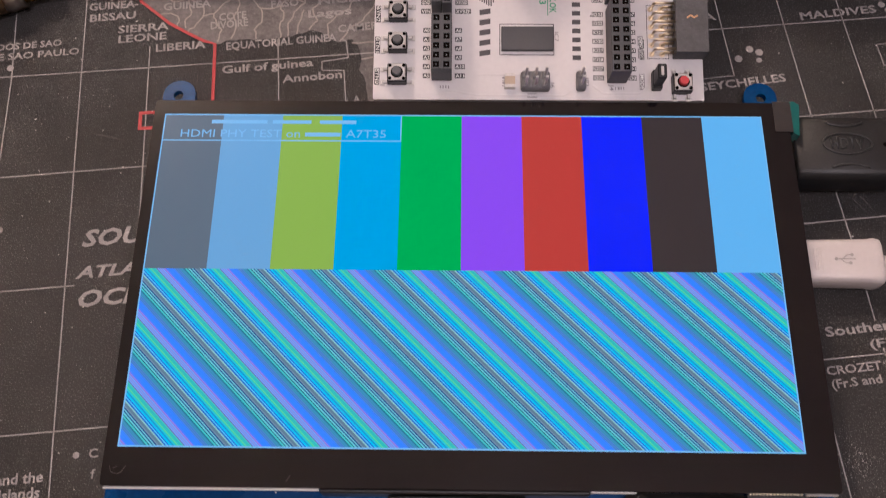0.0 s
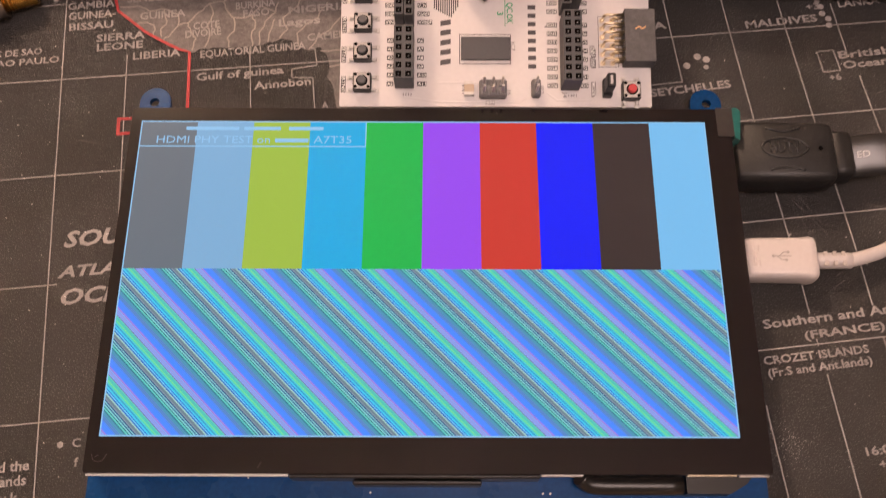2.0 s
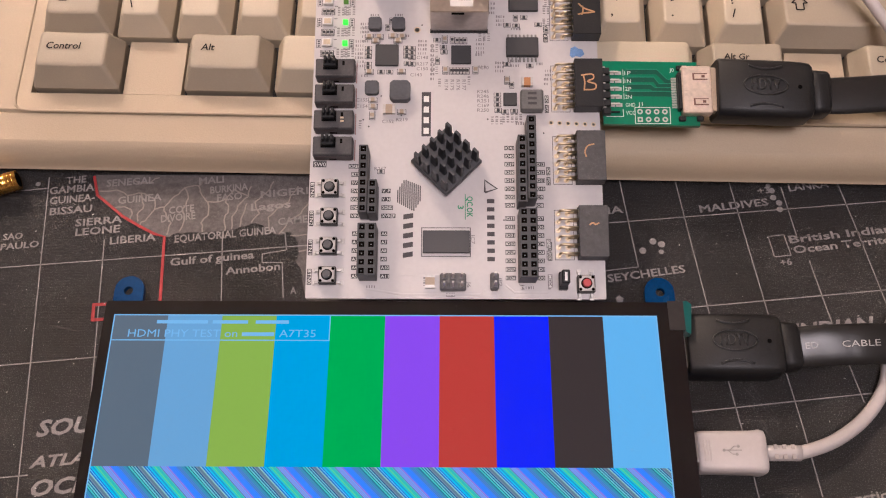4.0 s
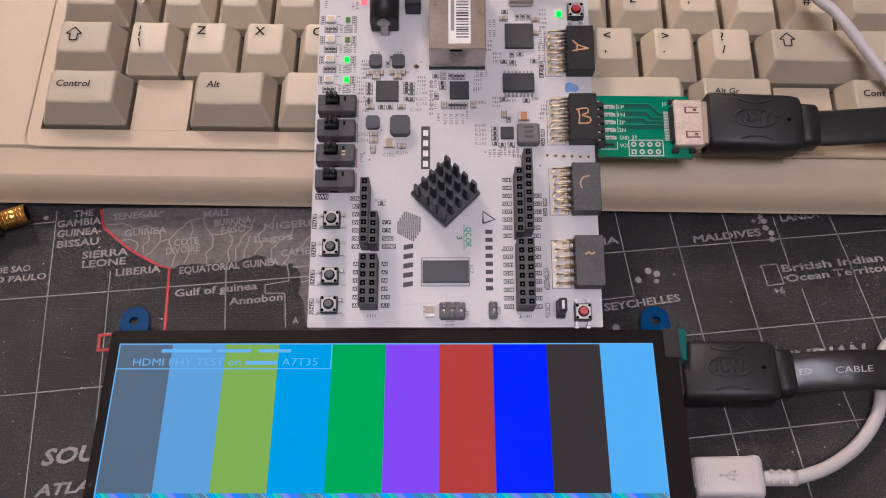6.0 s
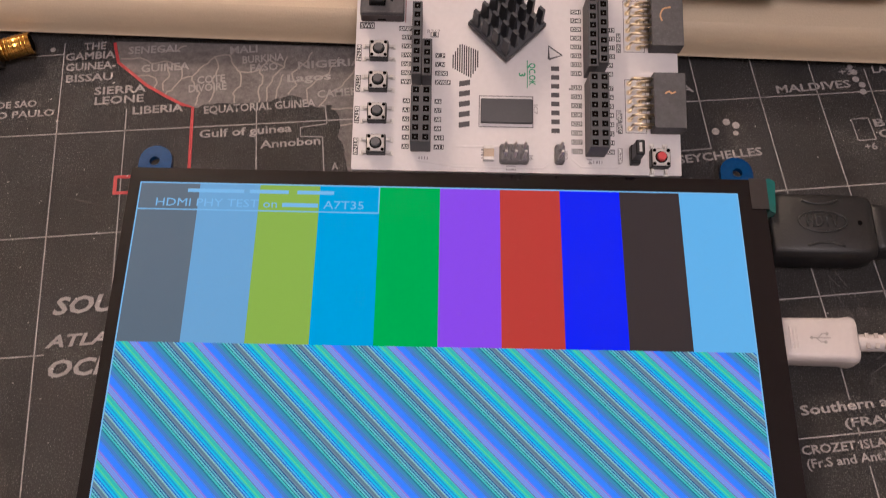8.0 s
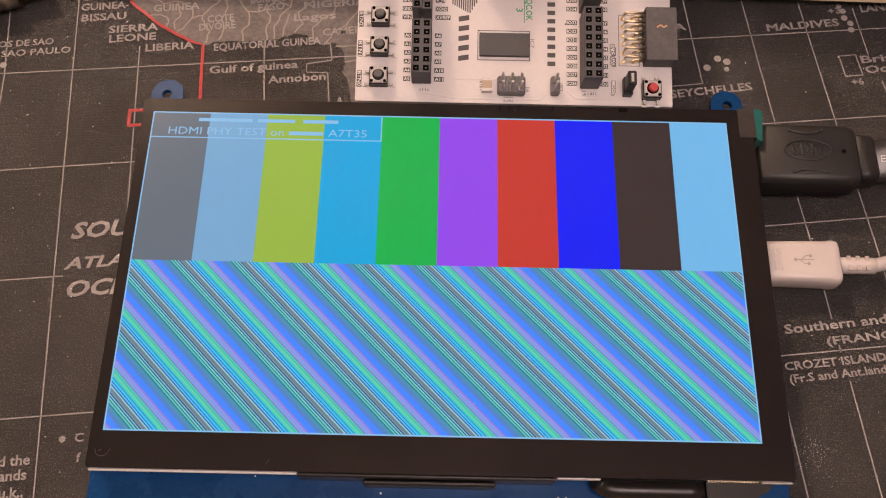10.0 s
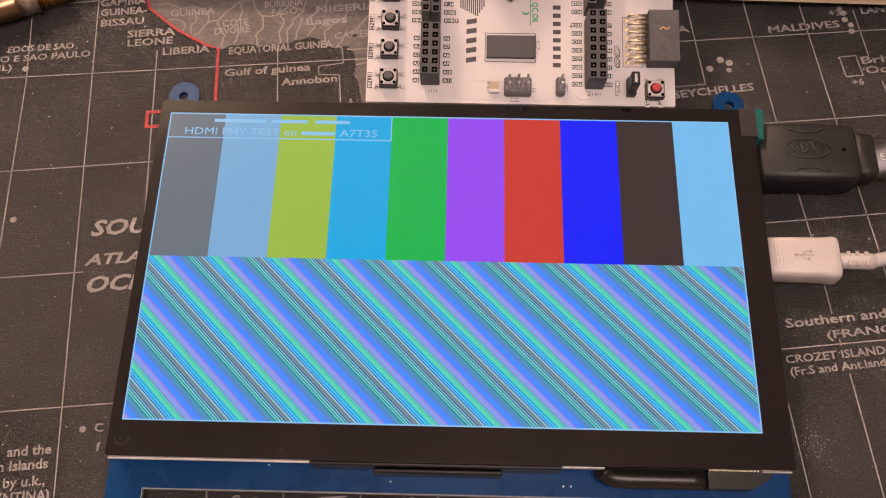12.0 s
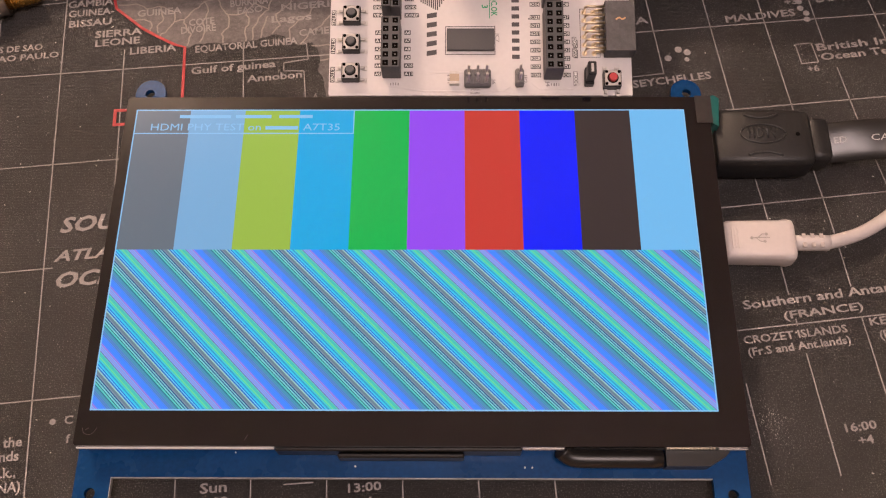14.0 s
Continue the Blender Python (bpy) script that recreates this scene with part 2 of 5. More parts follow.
ORANGE_CERAMIC = surface("orange_ceramic", (0.42, 0.19, 0.07), 0.45, grain=2000, vary=0.15)
TIN = surface("solder_tin", (0.55, 0.53, 0.51), 0.4, 0.45, grain=1500, vary=0.2)
PLUNGER = surface("grey_button_cap", (0.075, 0.075, 0.08), 0.45, grain=1500, vary=0.15)
RED_CAP = surface("red_button_cap", (0.42, 0.03, 0.035), 0.4, grain=1500, vary=0.15)
PAPER = surface("white_sticker", (0.72, 0.70, 0.68), 0.55, grain=900, vary=0.05)
LINT_GREY = surface("grey_lint", (0.48, 0.46, 0.45), 0.8, grain=3000, vary=0.3)
BLUE_INK = surface("blue_paint_mark", (0.16, 0.30, 0.58), 0.5, grain=1500, vary=0.25, stain=500)
GOLD_INK = surface("gold_pen_ink", (0.52, 0.30, 0.15), 0.45, 0.3, grain=3000, vary=0.4)
LED_CLEAR = surface("led_epoxy", (0.62, 0.52, 0.38), 0.25, grain=1500, vary=0.15)
LED_GREEN = glowing("lit_green_led", (0.10, 1.0, 0.03), 1.6, 0.3)
LED_RED = glowing("lit_red_led", (1.0, 0.10, 0.10), 1.8, 0.3)
LED_DIM = glowing("dim_green_led", (0.25, 0.5, 0.05), 0.35, 0.3)
GREEN_PCB = surface("green_solder_mask", (0.0, 0.17, 0.085), 0.3, grain=900, vary=0.12, stain=80)
GREEN_TRACK = surface("green_track", (0.002, 0.075, 0.045), 0.3)
GREEN_EDGE = surface("green_track_edge", (0.03, 0.24, 0.15), 0.3)
SWITCH_GREY = surface("dark_grey_switch_plastic", (0.052, 0.049, 0.053), 0.5, grain=1500, vary=0.3, stain=200, bump=0.2)
SWITCH_RED = surface("dull_red_brown_plate", (0.045, 0.024, 0.024), 0.5, grain=1500, vary=0.3)
RED_SILK = surface("red_brown_silkscreen", (0.30, 0.17, 0.16), 0.6)
HEADER_GREY = surface("grey_header_plastic", (0.14, 0.137, 0.14), 0.5, grain=1500, vary=0.3, bump=0.2)
SOCKET_TIN = surface("warm_bright_tin", (0.74, 0.62, 0.53), 0.36, 0.55, grain=900, vary=0.2, stain=300, bump=0.15)
SLOT_BROWN = surface("brown_shell_slot", (0.16, 0.07, 0.05), 0.5)
WHITE_CABLE = surface("white_cable_plastic", (0.48, 0.445, 0.44), 0.42, grain=900, vary=0.05, stain=60)
EMBLEM_GREY = surface("grey_emblem_print", (0.3, 0.28, 0.27), 0.5)
CABLE_BLACK = surface("glossy_black_cable", (0.010, 0.010, 0.011), 0.30, grain=500, vary=0.2, stain=40, spec=0.6)
CABLE_PRINT = surface("silver_cable_print", (0.42, 0.41, 0.4), 0.4)
CASE_BEIGE = surface("yellowed_beige_case", (0.475, 0.388, 0.275), 0.55, grain=2200, vary=0.06, stain=18, bump=0.3)
KEY_LIGHT = surface("ivory_key_plastic", (0.53, 0.46, 0.345), 0.5, grain=2400, vary=0.06, stain=50, bump=0.2, per_object=0.03)
KEY_DARK = surface("grey_beige_key_plastic", (0.385, 0.332, 0.252), 0.5, grain=2400, vary=0.06, stain=50, bump=0.2, per_object=0.03)
LEGEND = surface("dark_brown_key_legend", (0.02, 0.018, 0.018), 0.9, spec=0.1)
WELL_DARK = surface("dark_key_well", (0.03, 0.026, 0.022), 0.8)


# ---- shapes ----
def rect(bm, x0, y0, z0, x1, y1, z1, bevel=0.0, segments=1):
    vs = [bm.verts.new((x, y, z)) for z in (z0, z1) for x, y in ((x0, y0), (x1, y0), (x1, y1), (x0, y1))]
    fs = [bm.faces.new([vs[i] for i in f]) for f in ((3, 2, 1, 0), (4, 5, 6, 7), (0, 1, 5, 4), (1, 2, 6, 5), (2, 3, 7, 6), (3, 0, 4, 7))]
    if bevel:
        es = list({e for f in fs for e in f.edges})
        bmesh.ops.bevel(bm, geom=es, offset=bevel, segments=segments, affect="EDGES", profile=0.5)
    return bm


def box(cx, cy, z0, sx, sy, sz, bevel=0.0, segments=1):
    return rect(bmesh.new(), cx - sx / 2, cy - sy / 2, z0, cx + sx / 2, cy + sy / 2, z0 + sz, bevel, segments)


def disc(bm, cx, cy, z0, r, h, n=20, top=None, bevel=0.0):
    m = Matrix.Translation((cx, cy, z0 + h / 2))
    made = bmesh.ops.create_cone(bm, cap_ends=True, segments=n, radius1=r, radius2=r if top is None else top, depth=h, matrix=m)
    if bevel:
        es = [e for e in {e for v in made["verts"] for e in v.link_edges} if abs(e.verts[0].co.z - e.verts[1].co.z) < 1e-7 and e.verts[0].co.z > z0 + h / 2]
        bmesh.ops.bevel(bm, geom=es, offset=bevel, segments=2, affect="EDGES")
    return bm


def slab(bm, outline, z0, z1, holes=()):
    """A flat plate from an outline, with round holes (x, y, r) cut by bridging."""
    edges = []
    for z in (z0, z1):
        ring_edges = []
        loops = [outline] + [[(x + r * math.cos(k * math.tau / 20), y + r * math.sin(k * math.tau / 20)) for k in range(20)] for x, y, r in holes]
        for pts in loops:
            vs = [bm.verts.new((x, y, z)) for x, y in pts]
            ring_edges.append([bm.edges.new((vs[i], vs[(i + 1) % len(vs)])) for i in range(len(vs))])
        flat = [e for r in ring_edges for e in r]
        bmesh.ops.triangle_fill(bm, use_beauty=True, use_dissolve=False, edges=flat, normal=(0, 0, 1 if z == z1 else -1))
        edges.append(ring_edges)
    for low, high in zip(*edges):
        for a, b in zip(low, high):
            bm.faces.new((a.verts[0], a.verts[1], b.verts[1], b.verts[0]))
    bmesh.ops.recalc_face_normals(bm, faces=bm.faces)
    return bm


def rounded(x0, y0, x1, y1, r, n=5):
    pts = []
    for cx, cy, a in ((x1 - r, y0 + r, -90), (x1 - r, y1 - r, 0), (x0 + r, y1 - r, 90), (x0 + r, y0 + r, 180)):
        pts += [(cx + r * math.cos(radians(a + 90 * k / n)), cy + r * math.sin(radians(a + 90 * k / n))) for k in range(n + 1)]
    return pts


def smooth_path(points, steps=10):
    pts = [Vector(p) for p in points]
    ext = [2 * pts[0] - pts[1]] + pts + [2 * pts[-1] - pts[-2]]
    out = []
    for i in range(1, len(ext) - 2):
        p0, p1, p2, p3 = ext[i - 1:i + 3]
        for k in range(steps):
            t = k / steps
            out.append(0.5 * (2 * p1 + (p2 - p0) * t + (2 * p0 - 5 * p1 + 4 * p2 - p3) * t * t + (3 * p1 - p0 - 3 * p2 + p3) * t ** 3))
    return out + [pts[-1]]


def sweep(bm, points, section, up=(0, 0, 1), ups=None):
    """Carries a closed section (side, up) along a path; ups rolls it from point to point."""
    rings = []
    for i, p in enumerate(points):
        d = (points[min(i + 1, len(points) - 1)] - points[max(i - 1, 0)]).normalized()
        side = d.cross(Vector(ups[i] if ups else up)).normalized()
        top = side.cross(d)
        rings.append([bm.verts.new(p + side * a + top * b) for a, b in section])
    for r, s in zip(rings, rings[1:]):
        for k in range(len(r)):
            f = bm.faces.new((r[k], r[(k + 1) % len(r)], s[(k + 1) % len(r)], s[k]))
            f.smooth = len(section) > 4
    bm.faces.new(rings[0])
    bm.faces.new(list(reversed(rings[-1])))
    bmesh.ops.recalc_face_normals(bm, faces=bm.faces)
    return bm


def ring(r, n=14, flat=1.0):
    return [(r * math.cos(k * math.tau / n), flat * r * math.sin(k * math.tau / n)) for k in range(n)]


def mesh_of(name, bm, material):
    me = bpy.data.meshes.new(name)
    bm.to_mesh(me)
    bm.free()
    me.materials.append(material)
    return me


def part(name, bm, material, parent=None, label="", at=(0, 0, 0), turn=0.0):
    me = bm if isinstance(bm, bpy.types.Mesh) else mesh_of(name, bm, material)
    ob = new(name, me)
    ob.parent = parent
    ob.location = at
    ob.rotation_euler = (0, 0, radians(turn))
    if label:
        ob["label"] = label
    return ob


def thing(name, label, category, m=None, group="", kind=""):
    ob = new(name)
    ob.empty_display_size = 0.01
    if m is not None:
        ob.matrix_basis = m
    return tagged(ob, label, category, group, kind)


def lettering(name, words, width, material, parent, at, turn=0.0, height=0.0, shear=0.0, bold=0.0, label="", thick=0.0):
    """Flat letters from the built-in font, scaled to a width (and cap height, where given)."""
    cu = bpy.data.curves.new(name, "FONT")
    cu.body, cu.size, cu.shear, cu.offset = words, 1.0, shear, bold
    cu.resolution_u = 2
    ob = new(name, cu)
    me = bpy.data.meshes.new_from_object(ob.evaluated_get(bpy.context.evaluated_depsgraph_get()))
    bpy.data.objects.remove(ob)
    bpy.data.curves.remove(cu)
    xs = [v.co.x for v in me.vertices]
    ys = [v.co.y for v in me.vertices]
    k = width / (max(xs) - min(xs)) if width else height / 0.69
    ky = height / 0.69 if height else k
    for v in me.vertices:
        v.co.x, v.co.y, v.co.z = (v.co.x - min(xs)) * k, v.co.y * ky, 0
    if thick:
        bm = bmesh.new()
        bm.from_mesh(me)
        bmesh.ops.solidify(bm, geom=bm.faces[:], thickness=thick)
        bm.to_mesh(me)
        bm.free()
    me.materials.clear()
    me.materials.append(material)
    return part(name, me, material, parent, label, at, turn)


def line(bm, a, b, width, z):
    a, b = Vector((*a, z)), Vector((*b, z))
    s = (b - a).normalized().cross(Vector((0, 0, 1))) * width / 2
    bm.faces.new([bm.verts.new(p) for p in (a - s, b - s, b + s, a + s)])
    if bm.faces:
        bmesh.ops.recalc_face_normals(bm, faces=bm.faces)
    return bm


# ---- the room ----
def room():
    floor = part("floor", rect(bmesh.new(), -2.2, -2.2, -0.85, 2.2, 2.2, -0.75), CARPET)
    tagged(floor, "pale beige carpet floor of a small room", "floor", kind="structure")
    ceiling = part("ceiling", rect(bmesh.new(), -2.2, -2.2, 1.65, 2.2, 2.2, 1.75), CEILING_PAINT)
    tagged(ceiling, "plain white painted ceiling", "ceiling", kind="structure")
    for name, x0, y0, x1, y1 in (("wall_north", -2.2, 2.2, 2.2, 2.3), ("wall_south", -2.2, -2.3, 2.2, -2.2), ("wall_east", 2.2, -2.3, 2.3, 2.3), ("wall_west", -2.3, -2.3, -2.2, 2.3)):
        w = part(name, rect(bmesh.new(), x0, y0, -0.85, x1, y1, 1.75), WALL_PAINT)
        tagged(w, "plain warm white painted wall", "wall", kind="structure")
    lamp = thing("ceiling_lamp", "round opal glass ceiling lamp, switched on", "lamp", pose(0.10, -0.40, 1.65))
    part("base_plate", disc(bmesh.new(), 0, 0, -0.02, 0.33, 0.02, 32), CEILING_PAINT, lamp)
    part("shade", disc(bmesh.new(), 0, 0, -0.075, 0.34, 0.055, 40, 0.36, 0.01), LAMP_GLASS, lamp, "glowing opal glass shade")
    hung = thing("pendant_lamp", "short pendant lamp with an open drum shade", "lamp", pose(-0.80, 1.45, 1.65))
    part("cord", disc(bmesh.new(), 0, 0, -0.14, 0.003, 0.14, 8), BLACK_PLASTIC, hung)
    bm = bmesh.new()
    bmesh.ops.create_cone(bm, cap_ends=False, segments=32, radius1=0.2, radius2=0.16, depth=0.2, matrix=Matrix.Translation((0, 0, -0.25)))
    bmesh.ops.solidify(bm, geom=bm.faces, thickness=0.002)
    part("shade", bm, PAPER, hung, "open white paper drum shade")
    desk = thing("desk", "light brown wooden desk under the mat", "desk", pose(0.1, 0.25, -0.003))
    part("desktop", rect(bmesh.new(), -0.8, -0.45, -0.028, 0.8, 0.45, 0, 0.003, 2), DESK_WOOD, desk)
    for x in (-0.75, 0.75):
        for y in (-0.4, 0.4):
            part("leg", rect(bmesh.new(), x - 0.025, y - 0.025, -0.747, x + 0.025, y + 0.025, -0.028, 0.002), DESK_WOOD, desk)


room()


# ---- the printed desk mat ----
def desk_mat():
    mat = thing("desk_mat", "black woven desk mat printed with a grey world map, dusty", "desk mat")
    bm = slab(bmesh.new(), rounded(-0.46, -0.0702, 0.44, 0.33, 0.012), -0.003, 0.0)
    bm.transform(Matrix.Rotation(radians(4.2), 4, "Z"))
    part("cloth", bm, MAT_CLOTH, mat)
    z = 0.00012
    # parallels and meridians of the map
    for x0, y0, x1, y1 in ((-180, 58.2, -20, 71.6), (60, 78.4, 200, 91.0), (-180, 25.4, 60, 48.9), (60, 47.8, 200, 61.6), (-180, -7.7, -99, 0.2), (87, 18.7, 200, 31.0), (-180, -45.5, -82, -35.6), (87, -17.9, 200, -4.8),
                           (-110.4, 95, -95.2, -66), (-89.2, 73, -80, -40), (-52.7, 75.6, -50.2, 48), (72.6, 95, 76.2, 64.0), (90.4, 95, 96.2, 48.5), (96.2, 48.5, 101.4, 13), (101.4, 13, 103.7, -7.4),
                           (107.5, 95, 113.7, 49), (113.7, 49, 118.8, 13.5), (118.8, 13.5, 121.0, -5), (124, 92, 126.3, 75), (128.9, 66.4, 131.8, 49), (131.8, 49, 137.4, 21.8), (142.0, 95, 145.0, 79.3), (145.0, 79.3, 151, 45),
                           (106.0, -23.9, 109.9, -56), (89.0, -32.2, 92.1, -58.4), (104.6, -14.4, 104.8, -16.4), (64.5, 62.6, 76.3, 64.1),
                           (122.4, -13.9, 125.1, -35.2), (-130.4, 90, -127, 62), (-127, 62, -119, -62), (-58, -57, -57, -70), (-38.9, -57, -38, -70),
                           (-19.7, -57, -19, -70), (-0.5, -57, 0, -70), (18.6, -57, 19.4, -70), (37.8, -57, 38.6, -70), (-30.5, -58.6, -23, -58),
                           (-110, 91, -122, 89.6), (-39.6, 68.1, -39.4, 65.2), (-39.6, 68.1, -32.2, 69.5), (-32.2, 69.5, -33.1, 75.2), (-33.1, 75.2, -34.3, 75.6), (-39.4, 65.2, -33.2, 65.2), (-33.2, 65.2, -32.0, 53.6)):
        part("grid_line", line(bmesh.new(), (x0 * MM, y0 * MM), (x1 * MM, y1 * MM), 0.00036, z), PRINT_LINE, mat)
    # the outlined box of the ocean territory
    for a, b in (((117.4, 74.6), (122.4, 75.2)), ((122.4, 75.2), (123.6, 68.2)), ((123.6, 68.2), (118.4, 67.6)), ((118.4, 67.6), (117.4, 74.6))):
        part("box_line", line(bmesh.new(), [c * MM for c in a], [c * MM for c in b], 0.00035, z), PRINT_LINE, mat)
    # the land: coast, inland borders, red edge
    random.seed(5)
    coast = [(-95.7, 96), (-93.8, 88.6), (-90.5, 86.5), (-88, 83.5), (-84.7, 81), (-79.5, 78.2), (-73.9, 74.9), (-70.5, 73.9), (-66, 75.2), (-61, 75.4), (-56, 75.4),
             (-51.5, 75.9), (-47, 77.4), (-43.8, 78.6), (-41, 78.4), (-38.5, 75.8), (-35.5, 74.6), (-31.5, 75.6), (-29.5, 73), (-28.3, 69), (-28.8, 65.5), (-27, 62), (-26.5, 57), (-24, 52), (30, 52), (30, 96)]
    pts = []
    for a, b in zip(coast, coast[1:] + coast[:1]):
        for k in range(4):
            j = 0.0 if a[1] > 94 or a[0] > -24.5 else 0.35
            pts.append(((a[0] + (b[0] - a[0]) * k / 4 + random.uniform(-j, j)) * MM, (a[1] + (b[1] - a[1]) * k / 4 + random.uniform(-j, j)) * MM))
    bm = bmesh.new()
    f = bm.faces.new([bm.verts.new((x, y, 0.00006)) for x, y in pts])
    if f.normal.z < 0:
        f.normal_flip()
    bmesh.ops.triangulate(bm, faces=bm.faces)
    part("land_print", bm, PRINT_LAND, mat, "faded grey printed landmass")
    for path in (((-93.5, 90), (-88, 90.5), (-84, 88.5), (-79, 89.5), (-75.5, 87), (-75, 83.5), (-77, 80.5), (-79, 78.2)), ((-88, 83.8), (-84.5, 84.6), (-82, 82.5), (-82.5, 80)),
                 ((-75, 83.5), (-72, 84.5), (-69, 88), (-66.5, 91.5), (-62, 92.3), (-59.6, 95)), ((-59, 75.6), (-59.5, 79), (-57.5, 82.5), (-58.5, 86), (-60.5, 88.5), (-62, 92)),
                 ((-52, 76), (-52.6, 80), (-51.5, 84), (-53, 87), (-58.4, 86)), ((-50, 76.6), (-50, 81), (-48.5, 85), (-46, 88.5), (-45.5, 92)), ((-46, 88.5), (-50.5, 90.5), (-53, 87)),
                 ((-47.4, 77.5), (-47, 82), (-45.6, 86)), ((-35, 75), (-32.5, 79), (-29, 82), (-26, 87), (-24, 92)), ((-31.5, 74.5), (-25, 74.8)), ((-28.5, 69), (-24, 70)),
                 ((-83, 94), (-79, 93), (-75, 95)), ((-80, 89.3), (-78.5, 85), (-80, 82), (-79.5, 79)), ((-66.5, 91.5), (-64.5, 87.5), (-66, 84), (-65, 80), (-66, 76)), ((-44, 79), (-42, 82.5), (-43.5, 86), (-40, 90), (-38, 94)), ((-38, 76), (-38.5, 80.5), (-36, 84), (-33, 86.5), (-30, 92)), ((-70, 74.5), (-69.4, 79), (-71.5, 82.5), (-72, 84.5))):
        fine = [path[0]]
        for a, b in zip(path, path[1:]):
            for k in (1, 2, 3):
                fine.append((a[0] + (b[0] - a[0]) * k / 3 + random.uniform(-0.35, 0.35), a[1] + (b[1] - a[1]) * k / 3 + random.uniform(-0.35, 0.35)))
        for a, b in zip(fine, fine[1:]):
            part("border_line", line(bmesh.new(), [c * MM for c in a], [c * MM for c in b], 0.00045, 0.00009), PRINT_BORDER, mat)
    red = [(-96, 95.5), (-93.9, 88.6), (-84.7, 81), (-79, 77.6), (-73.9, 74.9), (-70.6, 73.9), (-69.2, 54), (-68.2, 40)]
    bm = sweep(bmesh.new(), [Vector((x * MM, y * MM, 0.0001)) for x, y in red], ((-0.00045, -0.00005), (0.00045, -0.00005), (0.00045, 0.0001), (-0.00045, 0.0001)))
    part("red_border", bm, PRINT_RED, mat, "thick red printed line")
    for a, b, zr in (((-80, 51.6), (-89.3, 51.1), 0.00014), ((-88.9, 51.5), (-88.5, 45.9), 0.00018), ((-89, 46.2), (-78, 46.9), 0.00014)):
        part("red_box_line", line(bmesh.new(), [c * MM for c in a], [c * MM for c in b], 0.001, zr), PRINT_RED, mat)
    # islands as dots
    for x, y, r in ((78, 69.6, 1.1), (81.4, 72.8, 1.1), (84, 71.8, 1.1), (83.7, 69.2, 0.8), (120.9, 90.8, 1.0), (121.0, 88.3, 1.0), (122.6, 86.4, 1.0), (122.5, 84.1, 1.0), (120.0, 92.6, 0.8),
                    (-128, 65.5, 1.0), (-121.4, 15.5, 0.9), (-113.5, 92.5, 0.8), (112, 96, 0.6), (-108, 68.5, 0.4)):
        part("island_dot", disc(bmesh.new(), x * MM, y * MM, 0, r * MM, 0.00014, 14), PRINT_GREY, mat)
    part("island_speck", disc(bmesh.new(), 69.6 * MM, 53.4 * MM, 0, 1.3 * MM, 0.00014, 5), PRINT_GREY, mat)
    part("island_speck", disc(bmesh.new(), -91.6 * MM, -42.8 * MM, 0, 0.9 * MM, 0.00014, 6), PRINT_GREY, mat)
    words = (("SENEGAL", -91.5, 91.6, 15, 5), ("MALI", -62, 92.5, 8, 6), ("THE", -104.6, 92.6, 6.4, 6), ("GAMBIA", -109.3, 88.8, 14.2, 6), ("GUINEA-", -108.6, 85.2, 14.2, 6), ("BISSAU", -107.9, 81.3, 13.3, 6), ("SIERRA", -99.1, 77.4, 14.6, 6),
             ("LEONE", -98.5, 74.1, 13.8, 6), ("LIBERIA", -87.3, 71.2, 14.2, 6), ("EQUATORIAL GUINEA", -67.2, 71.9, 31.5, 6), ("Gulf of guinea", -67.6, 64.0, 25.8, 6), ("Annobon", -50.3, 61.1, 16.8, 6),
             ("NIGERIA", -41.8, 87.7, 19.0, 6), ("Lagos", -44.5, 83.1, 12.6, 6), ("COTE", -70.3, 81.9, 8.0, 7), ("DIVOIRE", -72.4, 78.9, 10.8, 7), ("GUINEA", -86.9, 85.4, 13.8, 6), ("FASO", -55.5, 86.4, 8, 7),
             ("BURKINA", -58, 89.2, 12, 7), ("CAMEROON", -35.5, 78.0, 20, 7), ("EDOS DE SAO", -134.6, 71.1, 20.0, 6), ("PEDRO E SAO PAULO", -145.0, 66.6, 36, 6), ("(BRAZIL)", -147.5, 63.2, 15.5, 6),
             ("MALDIVES", 97.3, 82.9, 22.2, 7), ("+3", 116.5, 89.6, 4, 7), ("British Indian", 123.9, 72.3, 33, 7), ("Ocean Territory", 124.7, 68.8, 36, 7), ("+6", 120.0, 64.6, 3.6, 7), ("SEYCHELLES", 66.6, 59.0, 24.2, 8),
             ("LANKA", 126.5, 90.6, 13, 7), ("Southern and Antarctic", 91.0, -11.7, 48.5, 7.5), ("(FRANCE)", 101.6, -14.5, 22, 7.5), ("CROZET ISLANDS", 89.9, -21.5, 28.4, 7), ("(Fr.S and Ant.lands)", 90.7, -24.8, 28, 7.5),
             ("KER", 124.4, -16.2, 7.6, 7), ("(F", 126.4, -19.8, 2.6, 7), ("16:00", 113.0, -45.0, 8.3, 7.5), ("+4", 115.9, -48.2, 4.0, 7.5), ("Sun", -51.4, -60.9, 6.8, 5), ("12:00", -52.4, -64.3, 8.4, 5),
             ("13:00", -14.1, -60.5, 8.4, 5), ("+1", -11.6, -63.9, 3.6, 5), ("and the", -109.6, -50.2, 11.2, 6), ("h Islands", -111.2, -54.0, 12.6, 6), ("by u.k.,", -109.0, -57.9, 10.4, 6), ("ENTINA)", -110.0, -61.8, 13.2, 6),
             ("C", -88.5, -43.4, 2.2, 5), ("f", -87.4, -48.2, 1.2, 5), ("A", -30.0, 54.8, 1.9, 5), ("LIA", 65.6, 81.9, 7.6, 7))
